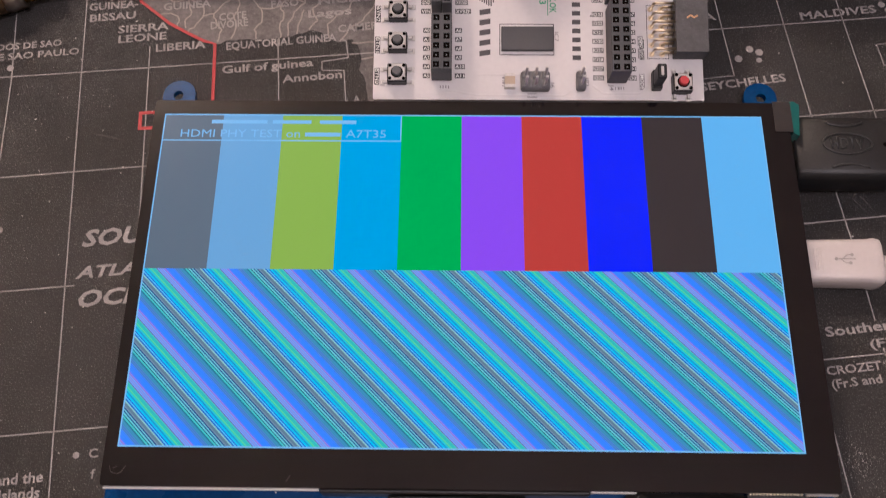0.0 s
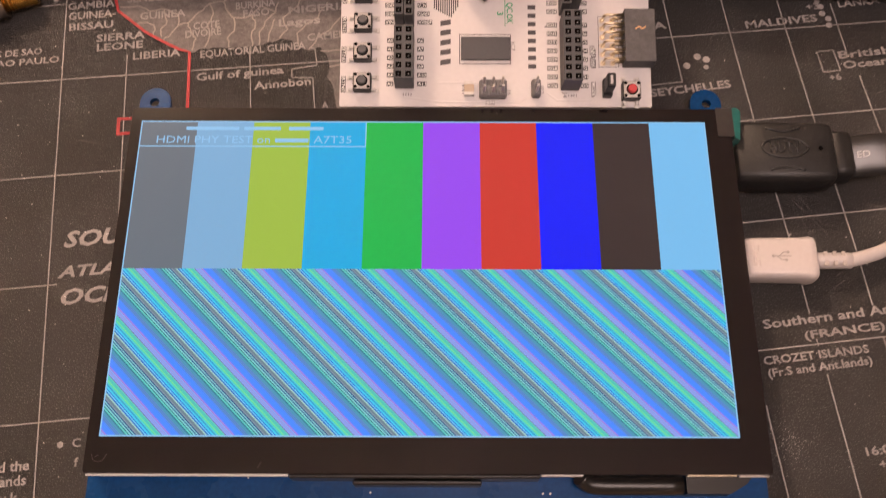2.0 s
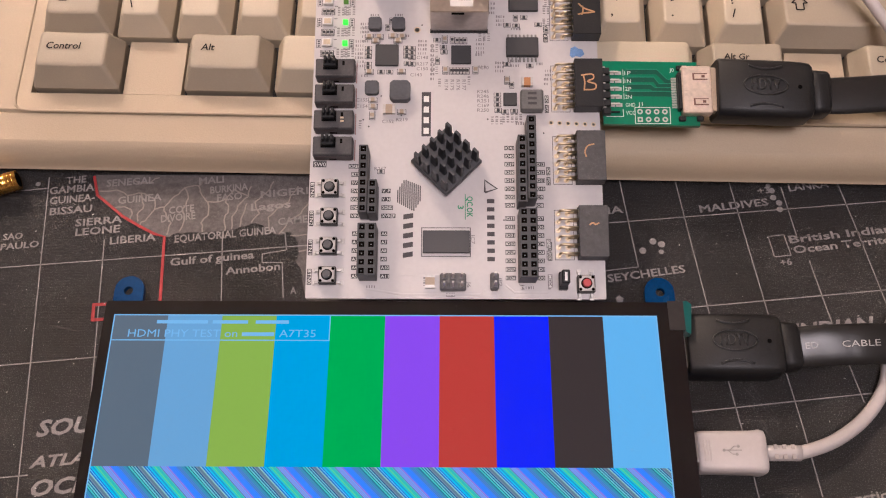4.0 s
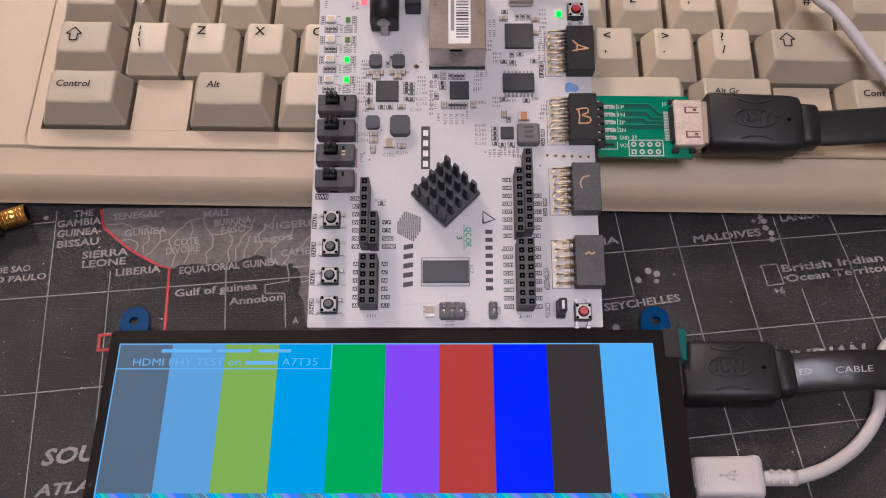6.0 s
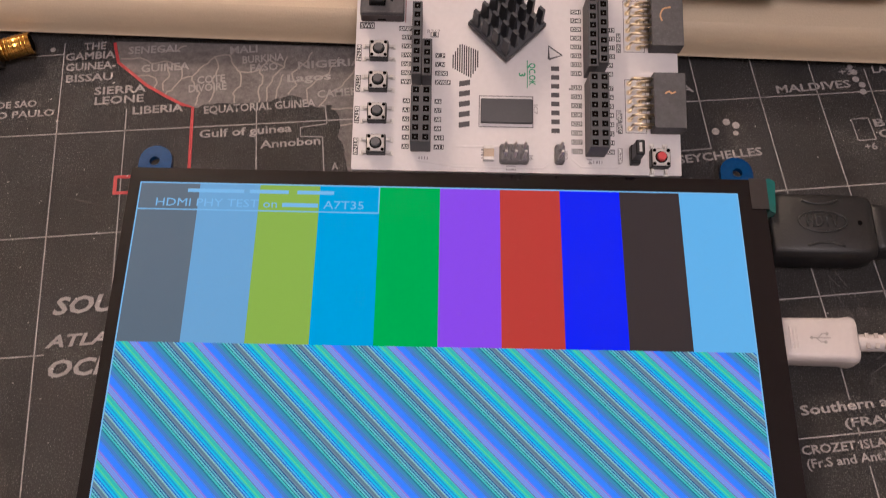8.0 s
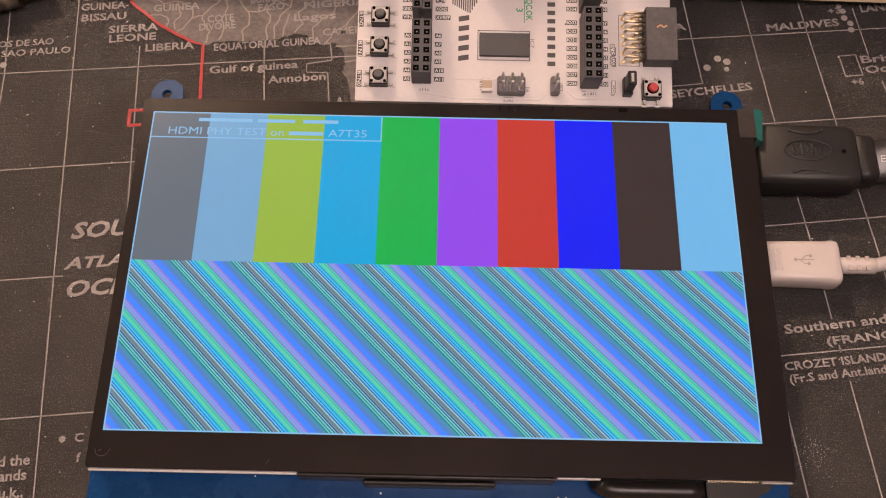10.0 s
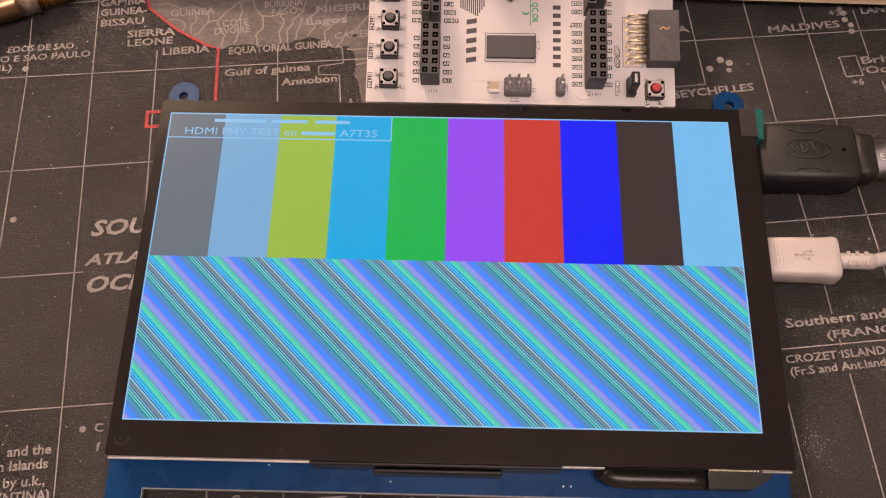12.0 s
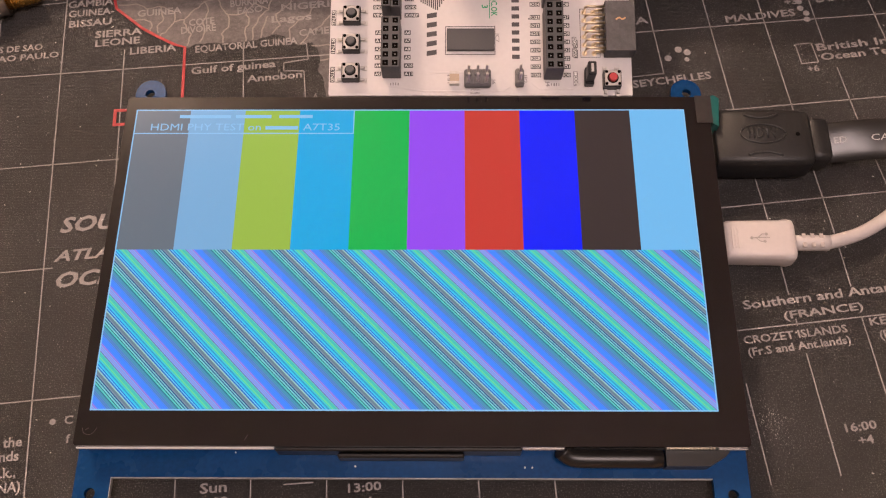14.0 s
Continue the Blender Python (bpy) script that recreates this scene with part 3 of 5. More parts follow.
    for w, x, y, width, turn in words:
        tall = 2.1 if (w[0] in "(+ACf1K" or "SAO" in w) and w not in ("COTE", "CAMEROON", "Annobon") else 2.45
        lettering("lettering", w, width * MM, PRINT_GREY, mat, (x * MM, y * MM, z), turn, tall * MM, bold=0.022)
    for w, x, y, width, turn, h in (("SOUTH", -98.9, 11.0, 27, 6, 4.5), ("ATLANTIC", -99.2, 2.1, 31, 6, 3.1), ("OCEAN", -97.2, -5.6, 27, 6, 4.3), ("INDIAN", 120.5, 41.5, 25, 6, 4.0)):
        lettering("lettering", w, width * MM, PRINT_GREY, mat, (x * MM, y * MM, z), turn, h * MM, 0.25, 0.03, "large slanted printed capitals")
    for a, b in (((-99, 44), (-92, 42.6)), ((-101, 44.6), (-95.5, 43.4)), ((-104, 51), (-101.6, 55)), ((112.5, 3.2), (116.5, 6.2)), ((104, 22), (108.5, 14)), ((106, 17), (110, 10)), ((-106, 58.6), (-103, 56.8)), ((132, 60), (136, 61.5)), ((103.5, 26), (112, 15.5)), ((105.5, 27), (111, 18.5)), ((110, -1), (114.5, 2)), ((98, 70), (100, 68.5)), ((-104, 20), (-101, 22.5)), ((-112, 8), (-110.5, 4))):
        part("scuff", line(bmesh.new(), [c * MM for c in a], [c * MM for c in b], 0.00016, 0.0001), PRINT_LAND, mat)
    # crumbs and lint
    random.seed(11)
    bm = bmesh.new()
    for _ in range(330):
        x, y = random.choice(((random.uniform(-0.13, -0.085), random.uniform(-0.06, 0.09)), (random.uniform(0.088, 0.15), random.uniform(-0.06, 0.085))))
        m = Matrix.Translation((x, y, 0.0001)) @ Matrix.Rotation(random.uniform(0, 6), 4, "Z") @ Matrix.Diagonal((random.uniform(0.7, 2.2), 0.8, 0.6, 1))
        bmesh.ops.create_icosphere(bm, subdivisions=1, radius=random.choice((0.00006, 0.00008, 0.00008, 0.0001, 0.00013, 0.00022)), matrix=m)
    for _ in range(160):
        x, y = random.gauss(0.0945, 0.0028), random.gauss(-0.0425, 0.0028)
        bmesh.ops.create_icosphere(bm, subdivisions=1, radius=random.choice((0.00006, 0.00008, 0.00012)), matrix=Matrix.Translation((x, y, 0.00005)))
    lint = part("lint", bm, LINT_GREY)
    tagged(lint, "pale crumbs and lint scattered over the mat", "dust", kind="stuff")


desk_mat()


# ---- the seven inch display ----
SCREEN_Z = 0.0137
HALF_W, HALF_H = 0.07704, 0.04296


def display():
    d = thing("display_module", "bare seven inch LCD module on a blue board showing test bars", "display", pose(0, 0, 0))
    # blue board with four ears
    x0, x1, y0, y1 = -0.0813, 0.0849, -0.0577, 0.0475
    ear, yb, yt = 0.0088, -0.0663, 0.0582
    out = [(x0, yb + 0.003), (x0 + 0.003, yb), (x0 + ear - 0.002, yb), (x0 + ear, yb + 0.002), (x0 + ear, y0), (x1 - ear, y0), (x1 - ear, yb + 0.002), (x1 - ear + 0.002, yb), (x1 - 0.003, yb), (x1, yb + 0.003)]
    out += [(x1, yt - 0.0044)] + [(x1 - ear / 2 + ear / 2 * math.cos(radians(a)), yt - 0.0044 + 0.0044 * math.sin(radians(a))) for a in range(20, 180, 20)] + [(x1 - ear, yt - 0.0044), (x1 - ear, y1), (x0 + ear, y1)]
    out += [(x0 + ear, yt - 0.0044)] + [(x0 + ear / 2 + ear / 2 * math.cos(radians(a)), yt - 0.0044 + 0.0044 * math.sin(radians(a))) for a in range(20, 180, 20)] + [(x0, yt - 0.0044)]
    holes = [(x0 + 0.0042, -0.0617, 0.00135), (x1 - 0.0042, -0.0617, 0.00135), (x0 + 0.0042, 0.0535, 0.00135), (x1 - 0.0042, 0.0535, 0.00135)]
    part("circuit_board", slab(bmesh.new(), out, 0.0040, 0.0056, holes), BLUE_PCB, d, "glossy blue circuit board with four drilled ears")
    for x, y in ((x0 + 0.012, y0 + 0.006), (x1 - 0.012, y0 + 0.006), (x0 + 0.012, y1 - 0.006), (x1 - 0.012, y1 - 0.006)):
        part("foot", disc(bmesh.new(), x, y, 0, 0.004, 0.004, 16), BLACK_PLASTIC, d)
    # thin proud strips, coloured pale to stand in for light along the rim
    part("routed_edge_gleam", rect(bmesh.new(), x0 + ear, y0 - 0.0003, 0.0041, x1 - ear, y0, 0.0055, 0.0001), EDGE_GLEAM, d, "pale routed edge of the board, its gleam put into the colour")
    part("routed_edge_gleam", rect(bmesh.new(), x0 + ear, yb + 0.002, 0.0041, x0 + ear + 0.0002, y0 - 0.0003, 0.0055), EDGE_GLEAM, d, "pale routed edge of the board, its gleam put into the colour")
    # panel and cover glass
    part("panel_frame", rect(bmesh.new(), -0.0793, -0.0508, 0.0056, 0.0832, 0.0463, 0.0124, 0.0004), PANEL_METAL, d, "pale metal edge of the panel")
    bm = slab(bmesh.new(), rounded(-0.0799, -0.0516, 0.0840, 0.0471, 0.0009, 3), 0.0124, SCREEN_Z - 0.0001)
    part("cover_glass", bm, BLACK_GLASS, d, "glossy black bezel glass")
    # test picture: ten bars above, diagonal lines below
    z0, z1 = SCREEN_Z - 0.0001, SCREEN_Z
    tones = ((96, 106, 116), (116, 164, 202), (148, 178, 66), (0, 160, 214), (0, 172, 72), (144, 70, 226), (194, 55, 46), (0, 26, 238), (54, 43, 43), (112, 180, 226))
    w = 2 * HALF_W / 10
    for i, c in enumerate(tones):
        a = -HALF_W + i * w
        part("colour_bar", rect(bmesh.new(), a, 0.0, z0, a + w, HALF_H, z1), glowing("test_bar_glow", srgb(*c), 0.94), d)
    part("diagonal_line_field", rect(bmesh.new(), -HALF_W, -HALF_H, z0, HALF_W, 0.0, z1), diagonal_lines("diagonal_line_glow"), d, "glowing field of fine diagonal colour lines")
    pale = glowing("pale_blue_line_glow", srgb(138, 193, 233), 0.85)
    t = 0.00034
    z2 = z1 + 0.00004
    for a, b, c, e in ((-HALF_W, HALF_H - t, HALF_W, HALF_H), (-HALF_W, -HALF_H, HALF_W, -HALF_H + t), (-HALF_W, -HALF_H, -HALF_W + t, HALF_H), (HALF_W - t, -HALF_H, HALF_W, HALF_H),
                       (-HALF_W, 0.0351, -HALF_W + 4 * w, 0.0351 + 0.0003), (-HALF_W + 4 * w - 0.0003, 0.0351, -HALF_W + 4 * w, HALF_H)):
        part("frame_line", rect(bmesh.new(), a, b, z1, c, e, z2), pale, d)
    # the caption: a name as plain bars, then words
    for a, b in ((-64.6, -50.2), (-48.8, -38.8), (-36.6, -27.2)):
        part("name_bar", rect(bmesh.new(), a * MM, 0.0402, z1, b * MM, 0.0412, z2), pale, d)
    lettering("caption", "HDMI PHY TEST on", 0.0308, pale, d, (-0.0723, 0.0362, z2), height=0.0022)
    part("name_bar", rect(bmesh.new(), -0.0402, 0.0365, z1, -0.0311, 0.0376, z2), pale, d)
    lettering("caption", "A7T35", 0.0103, pale, d, (-0.0297, 0.0362, z2), height=0.0022)
    # tapes and flex along the near edge
    part("flex_tail", rect(bmesh.new(), -0.0312, -0.0524, 0.0062, 0.0290, -0.0515, 0.0122, 0.0003), BLACK_TAPE, d, "folded black flex tail")
    part("flex_tail", rect(bmesh.new(), -0.0160, -0.0538, 0.0060, 0.0150, -0.0526, 0.0108, 0.0004), BLACK_TAPE, d, "folded black flex tail")
    bm = sweep(bmesh.new(), smooth_path([(0.0388, -0.0516, 0.0098), (0.0402, -0.0526, 0.0090), (0.0428, -0.0534, 0.0086), (0.0520, -0.0535, 0.0086), (0.0634, -0.0535, 0.0086)], 4), ring(0.0023, 16, 1.0))
    part("flex_fold", bm, BLACK_TAPE, d, "rolled black flex fold")
    part("flex_fold", slab(bmesh.new(), [(0.0640, -0.0515), (0.0640, -0.0556), (0.0745, -0.0556), (0.0785, -0.0533), (0.0800, -0.0515)], 0.0058, 0.0105), BLACK_TAPE, d, "black flex fold")
    for i in range(16):
        part("flex_contact", rect(bmesh.new(), (64.0 + i * 0.75) * MM, -0.0518, 0.0114, (64.4 + i * 0.75) * MM, -0.05155, 0.0122), GOLD, d)
    part("label_edge", rect(bmesh.new(), 0.0292, -0.05175, 0.0102, 0.0392, -0.0515, 0.0120), PAPER, d, "white paper edge")
    part("edge_strip", rect(bmesh.new(), -0.0796, -0.0520, 0.0113, -0.0313, -0.0516, 0.0123, 0.0001), PAPER, d, "bright white edge strip")
    part("edge_strip", rect(bmesh.new(), 0.0765, -0.0519, 0.0112, 0.0836, -0.0516, 0.0122, 0.0001), PANEL_METAL, d)
    # tape tab and teal strip at the far corner, sockets on the side
    part("tape_tab", rect(bmesh.new(), 0.0803, 0.0386, SCREEN_Z - 0.00005, 0.0848, 0.0474, SCREEN_Z + 0.00012), CLEAR_TAPE, d, "brown tape tab")
    part("flex_strip", slab(bmesh.new(), [(0.0848, 0.0383), (0.0862, 0.0375), (0.0872, 0.0465), (0.0858, 0.0476), (0.0848, 0.0474)], 0.0080, SCREEN_Z), TEAL_FLEX, d, "teal flex strip")
    part("video_socket", rect(bmesh.new(), 0.0740, 0.0290, 0.0056, 0.0852, 0.0440, 0.0104, 0.0004), LEAD_TIN, d, "steel video socket")
    part("power_socket", rect(bmesh.new(), 0.0800, 0.0035, 0.0056, 0.0860, 0.0112, 0.0084, 0.0005), STEEL, d, "steel micro socket")
    # scratches and solder dots
    for path in (((-78.2, -47.2), (-77.6, -48.6), (-75.8, -48.8), (-74.6, -47.2)), ((-77.4, -47.8), (-76.6, -47.3)), ((-38.4, -50.2), (-37.6, -48.9)), ((20, 46.0), (20.3, 45.6))):
        part("scratch", sweep(bmesh.new(), smooth_path([(x * MM, y * MM, SCREEN_Z - 0.0001) for x, y in path], 4), ring(0.00005, 4)), SCRATCH, d)
    for x, y, r in ((-74.4, -48.6, 0.25), (-42, -51.62, 0.2), (-12, -55.0, 0.25), (30, -55.2, 0.25), (31.8, -55.2, 0.25)):
        part("solder_dot", disc(bmesh.new(), x * MM, y * MM, 0.0056, r * MM, 0.0003, 8), TIN, d)


display()


# ---- leads ----
def plug_section(w, h, r):
    return rounded(-w / 2, -h / 2, w / 2, h / 2, r, 3)


def video_lead(name, m, cable_path, printed):
    """A flat cable with a moulded plug: the plug points to -x, its base lies on z 0."""
    lead = thing(name, "black moulded video cable plug with flat glossy cable", "cable", m, "video cables")
    h = 0.0105
    bm = bmesh.new()
    pts = [Vector((x, 0, h / 2)) for x in (-0.0003, 0.0003, 0.0225, 0.0252, 0.0276, 0.0282)]
    sizes = ((0.0172, 0.0096), (0.0180, h), (0.0180, h), (0.0178, h * 0.99), (0.0172, h * 0.95), (0.0162, h * 0.9))
    rings = []
    for p, (w, t) in zip(pts, sizes):
        rings.append([bm.verts.new((p.x, a, p.z + b)) for a, b in plug_section(w, t, 0.0022)])
    for r, s in zip(rings, rings[1:]):
        for k in range(len(r)):
            bm.faces.new((r[k], r[(k + 1) % len(r)], s[(k + 1) % len(r)], s[k])).smooth = True
    bm.faces.new(rings[0])
    bm.faces.new(list(reversed(rings[-1])))
    bmesh.ops.recalc_face_normals(bm, faces=bm.faces)
    body = part("plug_body", bm, BLACK_PLASTIC, lead)
    z = h + 0.0001
    oval = [Vector((0.0138 + 0.0066 * math.cos(a * math.tau / 28), 0.0004 + 0.0030 * math.sin(a * math.tau / 28), z - 0.00005)) for a in range(29)]
    part("oval_ridge", sweep(bmesh.new(), oval, ring(0.00028, 6)), EMBOSS, body)
    lettering("embossed_word", "HDTV", 0.0088, EMBOSS, body, (0.0094, -0.0011, z + 0.00012), 0, 0.0034, 0, 0.01, label="embossed capitals", thick=0.0003)
    for s in (-1, 1):
        arc = [Vector((0.0138 + x * 0.0005, s * (0.0066 - 0.0011 * (1 - (x / 10.5) ** 2)), z - 0.0001)) for x in range(-10, 11, 2)]
        part("grip_ridge", sweep(bmesh.new(), arc, ring(0.00036, 6)), EMBOSS, body)
    part("pin_mark", disc(bmesh.new(), 0.0240, 0.0002, h, 0.00065, 0.00008, 12), HOLE_BLACK, body)
    bm = bmesh.new()
    for x, w, t in ((0.0278, 0.0138, 0.0080), (0.0310, 0.0136, 0.0080), (0.0334, 0.0134, 0.0078), (0.0341, 0.0126, 0.0068)):
        rings.append([bm.verts.new((x, a, h / 2 + b)) for a, b in plug_section(w, t, 0.0018)])
    for r, s in zip(rings[6:], rings[7:]):
        for k in range(len(r)):
            bm.faces.new((r[k], r[(k + 1) % len(r)], s[(k + 1) % len(r)], s[k])).smooth = True
    bm.faces.new(rings[6])
    bm.faces.new(list(reversed(rings[-1])))
    bmesh.ops.recalc_face_normals(bm, faces=bm.faces)
    part("strain_relief", bm, BLACK_PLASTIC, lead)
    part("plug_shell", rect(bmesh.new(), -0.0042, -0.0068, h / 2 - 0.0022, 0.0002, 0.0068, h / 2 + 0.0022, 0.0004), DULL_BRASS, lead, "dull brass plug shell")
    path = smooth_path(cable_path)
    roll = [(0, -0.34 * max(0, 1 - abs(p.x - 0.040) / 0.05) if printed else 0, 1) for p in path]
    section = [(0.0059 * math.copysign(abs(math.cos(a * math.tau / 24)) ** 0.75, math.cos(a * math.tau / 24)), 0.00145 * math.sin(a * math.tau / 24)) for a in range(24)]
    cable = part("flat_cable", sweep(bmesh.new(), path, section, ups=roll), CABLE_BLACK, lead, "flat glossy black cable")
    if printed:
        for word, x, z, w, lift in (("ED", 0.0358, 0.0060, 0.0036, 12), ("CABLE", 0.0460, 0.0079, 0.0113, 3)):
            o = lettering("cable_print", word, w, CABLE_PRINT, cable, (x, -0.0011, z + 0.00145 - 0.0001), 1.5, 0.0018)
            o.rotation_euler = (radians(15), radians(-lift), radians(1.5))
    return lead


video_lead("video_cable", pose(0.0860, 0.0362, 0.0008) @ Matrix.Diagonal((0.95, 1, 1, 1)), [(0.031, 0, 0.0050), (0.036, 0, 0.0060), (0.042, 0, 0.0073), (0.048, 0.0001, 0.0080), (0.056, 0.0003, 0.0082), (0.075, 0.0012, 0.0066), (0.11, 0.006, 0.0024), (0.2, 0.02, 0.0012), (0.32, 0.05, 0.0012)], True)


def micro_lead():
    lead = thing("usb_cable", "white micro USB plug and cable lying on the mat", "cable", pose(0.0862, 0.0062, 0.0004))
    bm = bmesh.new()
    rings = []
    for x, w, t in ((0, 0.0104, 0.0062), (0.0008, 0.0112, 0.0070), (0.0150, 0.0116, 0.0072), (0.0172, 0.0122, 0.0074), (0.0186, 0.0116, 0.0070), (0.0190, 0.0104, 0.0062)):
        rings.append([bm.verts.new((x, a, 0.0037 + b)) for a, b in plug_section(w, t, 0.0016)])
    for r, s in zip(rings, rings[1:]):
        for k in range(len(r)):
            bm.faces.new((r[k], r[(k + 1) % len(r)], s[(k + 1) % len(r)], s[k])).smooth = True
    bm.faces.new(rings[0])
    bm.faces.new(list(reversed(rings[-1])))
    bmesh.ops.recalc_face_normals(bm, faces=bm.faces)
    body = part("plug_body", bm, WHITE_CABLE, lead)
    z = 0.00735
    bm = bmesh.new()
    line(bm, (0.0070, 0), (0.0118, 0), 0.00028, z)
    line(bm, (0.0086, 0), (0.0098, 0.0011), 0.00025, z)
    line(bm, (0.0098, 0.0011), (0.0109, 0.0011), 0.00025, z)
    line(bm, (0.0080, 0), (0.0092, -0.0011), 0.00025, z)
    line(bm, (0.0092, -0.0011), (0.0103, -0.0011), 0.00025, z)
    for x, y in ((0.0070, 0), (0.0110, 0.0011), (0.0104, -0.0011)):
        disc(bm, x, y, z - 0.0001, 0.00042, 0.00012, 10)
    part("trident_mark", bm, EMBLEM_GREY, body, "small grey trident mark")
    for x in (0.0016, 0.0024, 0.0032):
        part("grip_ridge", rect(bmesh.new(), x, -0.0030, 0.0071, x + 0.0003, 0.0030, 0.00738, 0.0001), WHITE_CABLE, body)
    relief = part("strain_relief", sweep(bmesh.new(), [Vector((x, 0, 0.0037)) for x in (0.0188, 0.0215, 0.0240, 0.0265, 0.0290)], ring(0.0022, 14)), WHITE_CABLE, lead)
    # small darker boxes carry the shadow of the relief's slots in their colour
    for i in range(3):
        for y in (-0.0012, 0.0012):
            part("relief_slot_shade", rect(bmesh.new(), 0.0212 + i * 0.0024, y - 0.0008, 0.0055, 0.0222 + i * 0.0024, y + 0.0008, 0.00578), SLOT_SHADE, relief)
    path = [(0.0285, 0, 0.0037), (0.0330, 0.0012, 0.0035), (0.0380, 0.0030, 0.0030), (0.0432, 0.0058, 0.0024), (0.0488, 0.0098, 0.0019), (0.0540, 0.0152, 0.0016), (0.0578, 0.0215, 0.0016), (0.0605, 0.0300, 0.0016), (0.066, 0.0420, 0.0016), (0.10, 0.0580, 0.0016)]
    part("cord", sweep(bmesh.new(), smooth_path(path), ring(0.0019, 14)), WHITE_CABLE, lead)
    part("plug_shell", rect(bmesh.new(), -0.0032, -0.0034, 0.0048, 0.0003, 0.0034, 0.0068, 0.0003), STEEL, lead)


micro_lead()


def coax_plug():
    d = thing("coax_connector", "gold coaxial screw connector with a dark body on the mat", "connector", pose(-0.1178, 0.0916, 0.0046, 0, 0, 200))
    bm = bmesh.new()
    part("barrel", sweep(bm, [Vector((0, 0, 0)), Vector((0.0095, 0, 0))], ring(0.0031, 22)), SMA_GOLD, d, "bright gold threaded barrel")
    for i in range(7):
        part("thread", sweep(bmesh.new(), [Vector((0.001 + i * 0.0011, 0, 0)), Vector((0.0015 + i * 0.0011, 0, 0))], ring(0.00325, 18)), SMA_GOLD, d)
    part("bore", sweep(bmesh.new(), [Vector((-0.0001, 0, 0)), Vector((0.0002, 0, 0))], ring(0.0023, 16)), HOLE_BLACK, d)
    part("hex_nut", sweep(bmesh.new(), [Vector((0.0095, 0, 0)), Vector((0.0150, 0, 0))], ring(0.0050, 6)), SHELL_STEEL, d, "bright steel hexagonal nut")
    part("sleeve", sweep(bmesh.new(), smooth_path([(0.015, 0, 0), (0.03, 0.001, 0), (0.06, 0.003, -0.001)]), ring(0.0045, 16)), BRONZE, d, "brown metal sleeve")


coax_plug()


# ---- the keyboard ----
DECK_SLOPE = 0.075
UNIT = 19.05 * MM
KEY_X, KEY_Y = -0.1138, 0.1168


def deck_z(y):
    return 0.016 + DECK_SLOPE * (y - 0.117)


def key_mesh(w, d):
    """One cap with tapered flanks and a soft-edged top, dished from side to side: x and y from its corner."""
    bm = bmesh.new()
    g = 0.00075
    levels = [(g, g, g, 0.0008, -0.0035, 0.0), (g, g, g, 0.0008, 0.0012, 0.0), (0.0034, 0.0042, 0.0020, 0.0014, 0.0079, 0.9), (0.0037, 0.0045, 0.0023, 0.0015, 0.0085, 1.0),
              (0.0041, 0.0050, 0.0028, 0.0015, 0.0088, 1.0), (0.0047, 0.0056, 0.0034, 0.0014, 0.0089, 1.0), (0.0062, 0.0070, 0.0050, 0.0012, 0.0089, 1.0)]
    rings = []
    for side, near, far, r, z, dish in levels:
        pts = rounded(side, near, w - side, d - far, r, 3)
        full = []
        for i, (p, q) in enumerate(zip(pts, pts[1:] + pts[:1])):
            full.append(p)
            if i % 4 == 3:
                full += [(p[0] + (q[0] - p[0]) * k / 6, p[1] + (q[1] - p[1]) * k / 6) for k in range(1, 6)]
        half = w / 2 - 0.0034
        rings.append([bm.verts.new((x, y, z - 0.0005 * dish * (1 - min(1.0, abs(x - w / 2) / half) ** 2))) for x, y in full])
    for i, (r, t) in enumerate(zip(rings, rings[1:])):
        for k in range(len(r)):
            bm.faces.new((r[k], r[(k + 1) % len(r)], t[(k + 1) % len(r)], t[k])).smooth = i > 2
    bm.faces.new(rings[-1]).smooth = True
    bmesh.ops.recalc_face_normals(bm, faces=bm.faces)
    return bm


def arrow(bm, x, y, z, s):
    pts = ((0, 0.5), (0.5, 0.0), (0.24, 0.0), (0.24, -0.5), (-0.24, -0.5), (-0.24, 0.0), (-0.5, 0.0))
    for a, b in zip(pts, pts[1:] + pts[:1]):
        line(bm, (x + a[0] * s, y + a[1] * s), (x + b[0] * s, y + b[1] * s), 0.00042, z)
    return bm


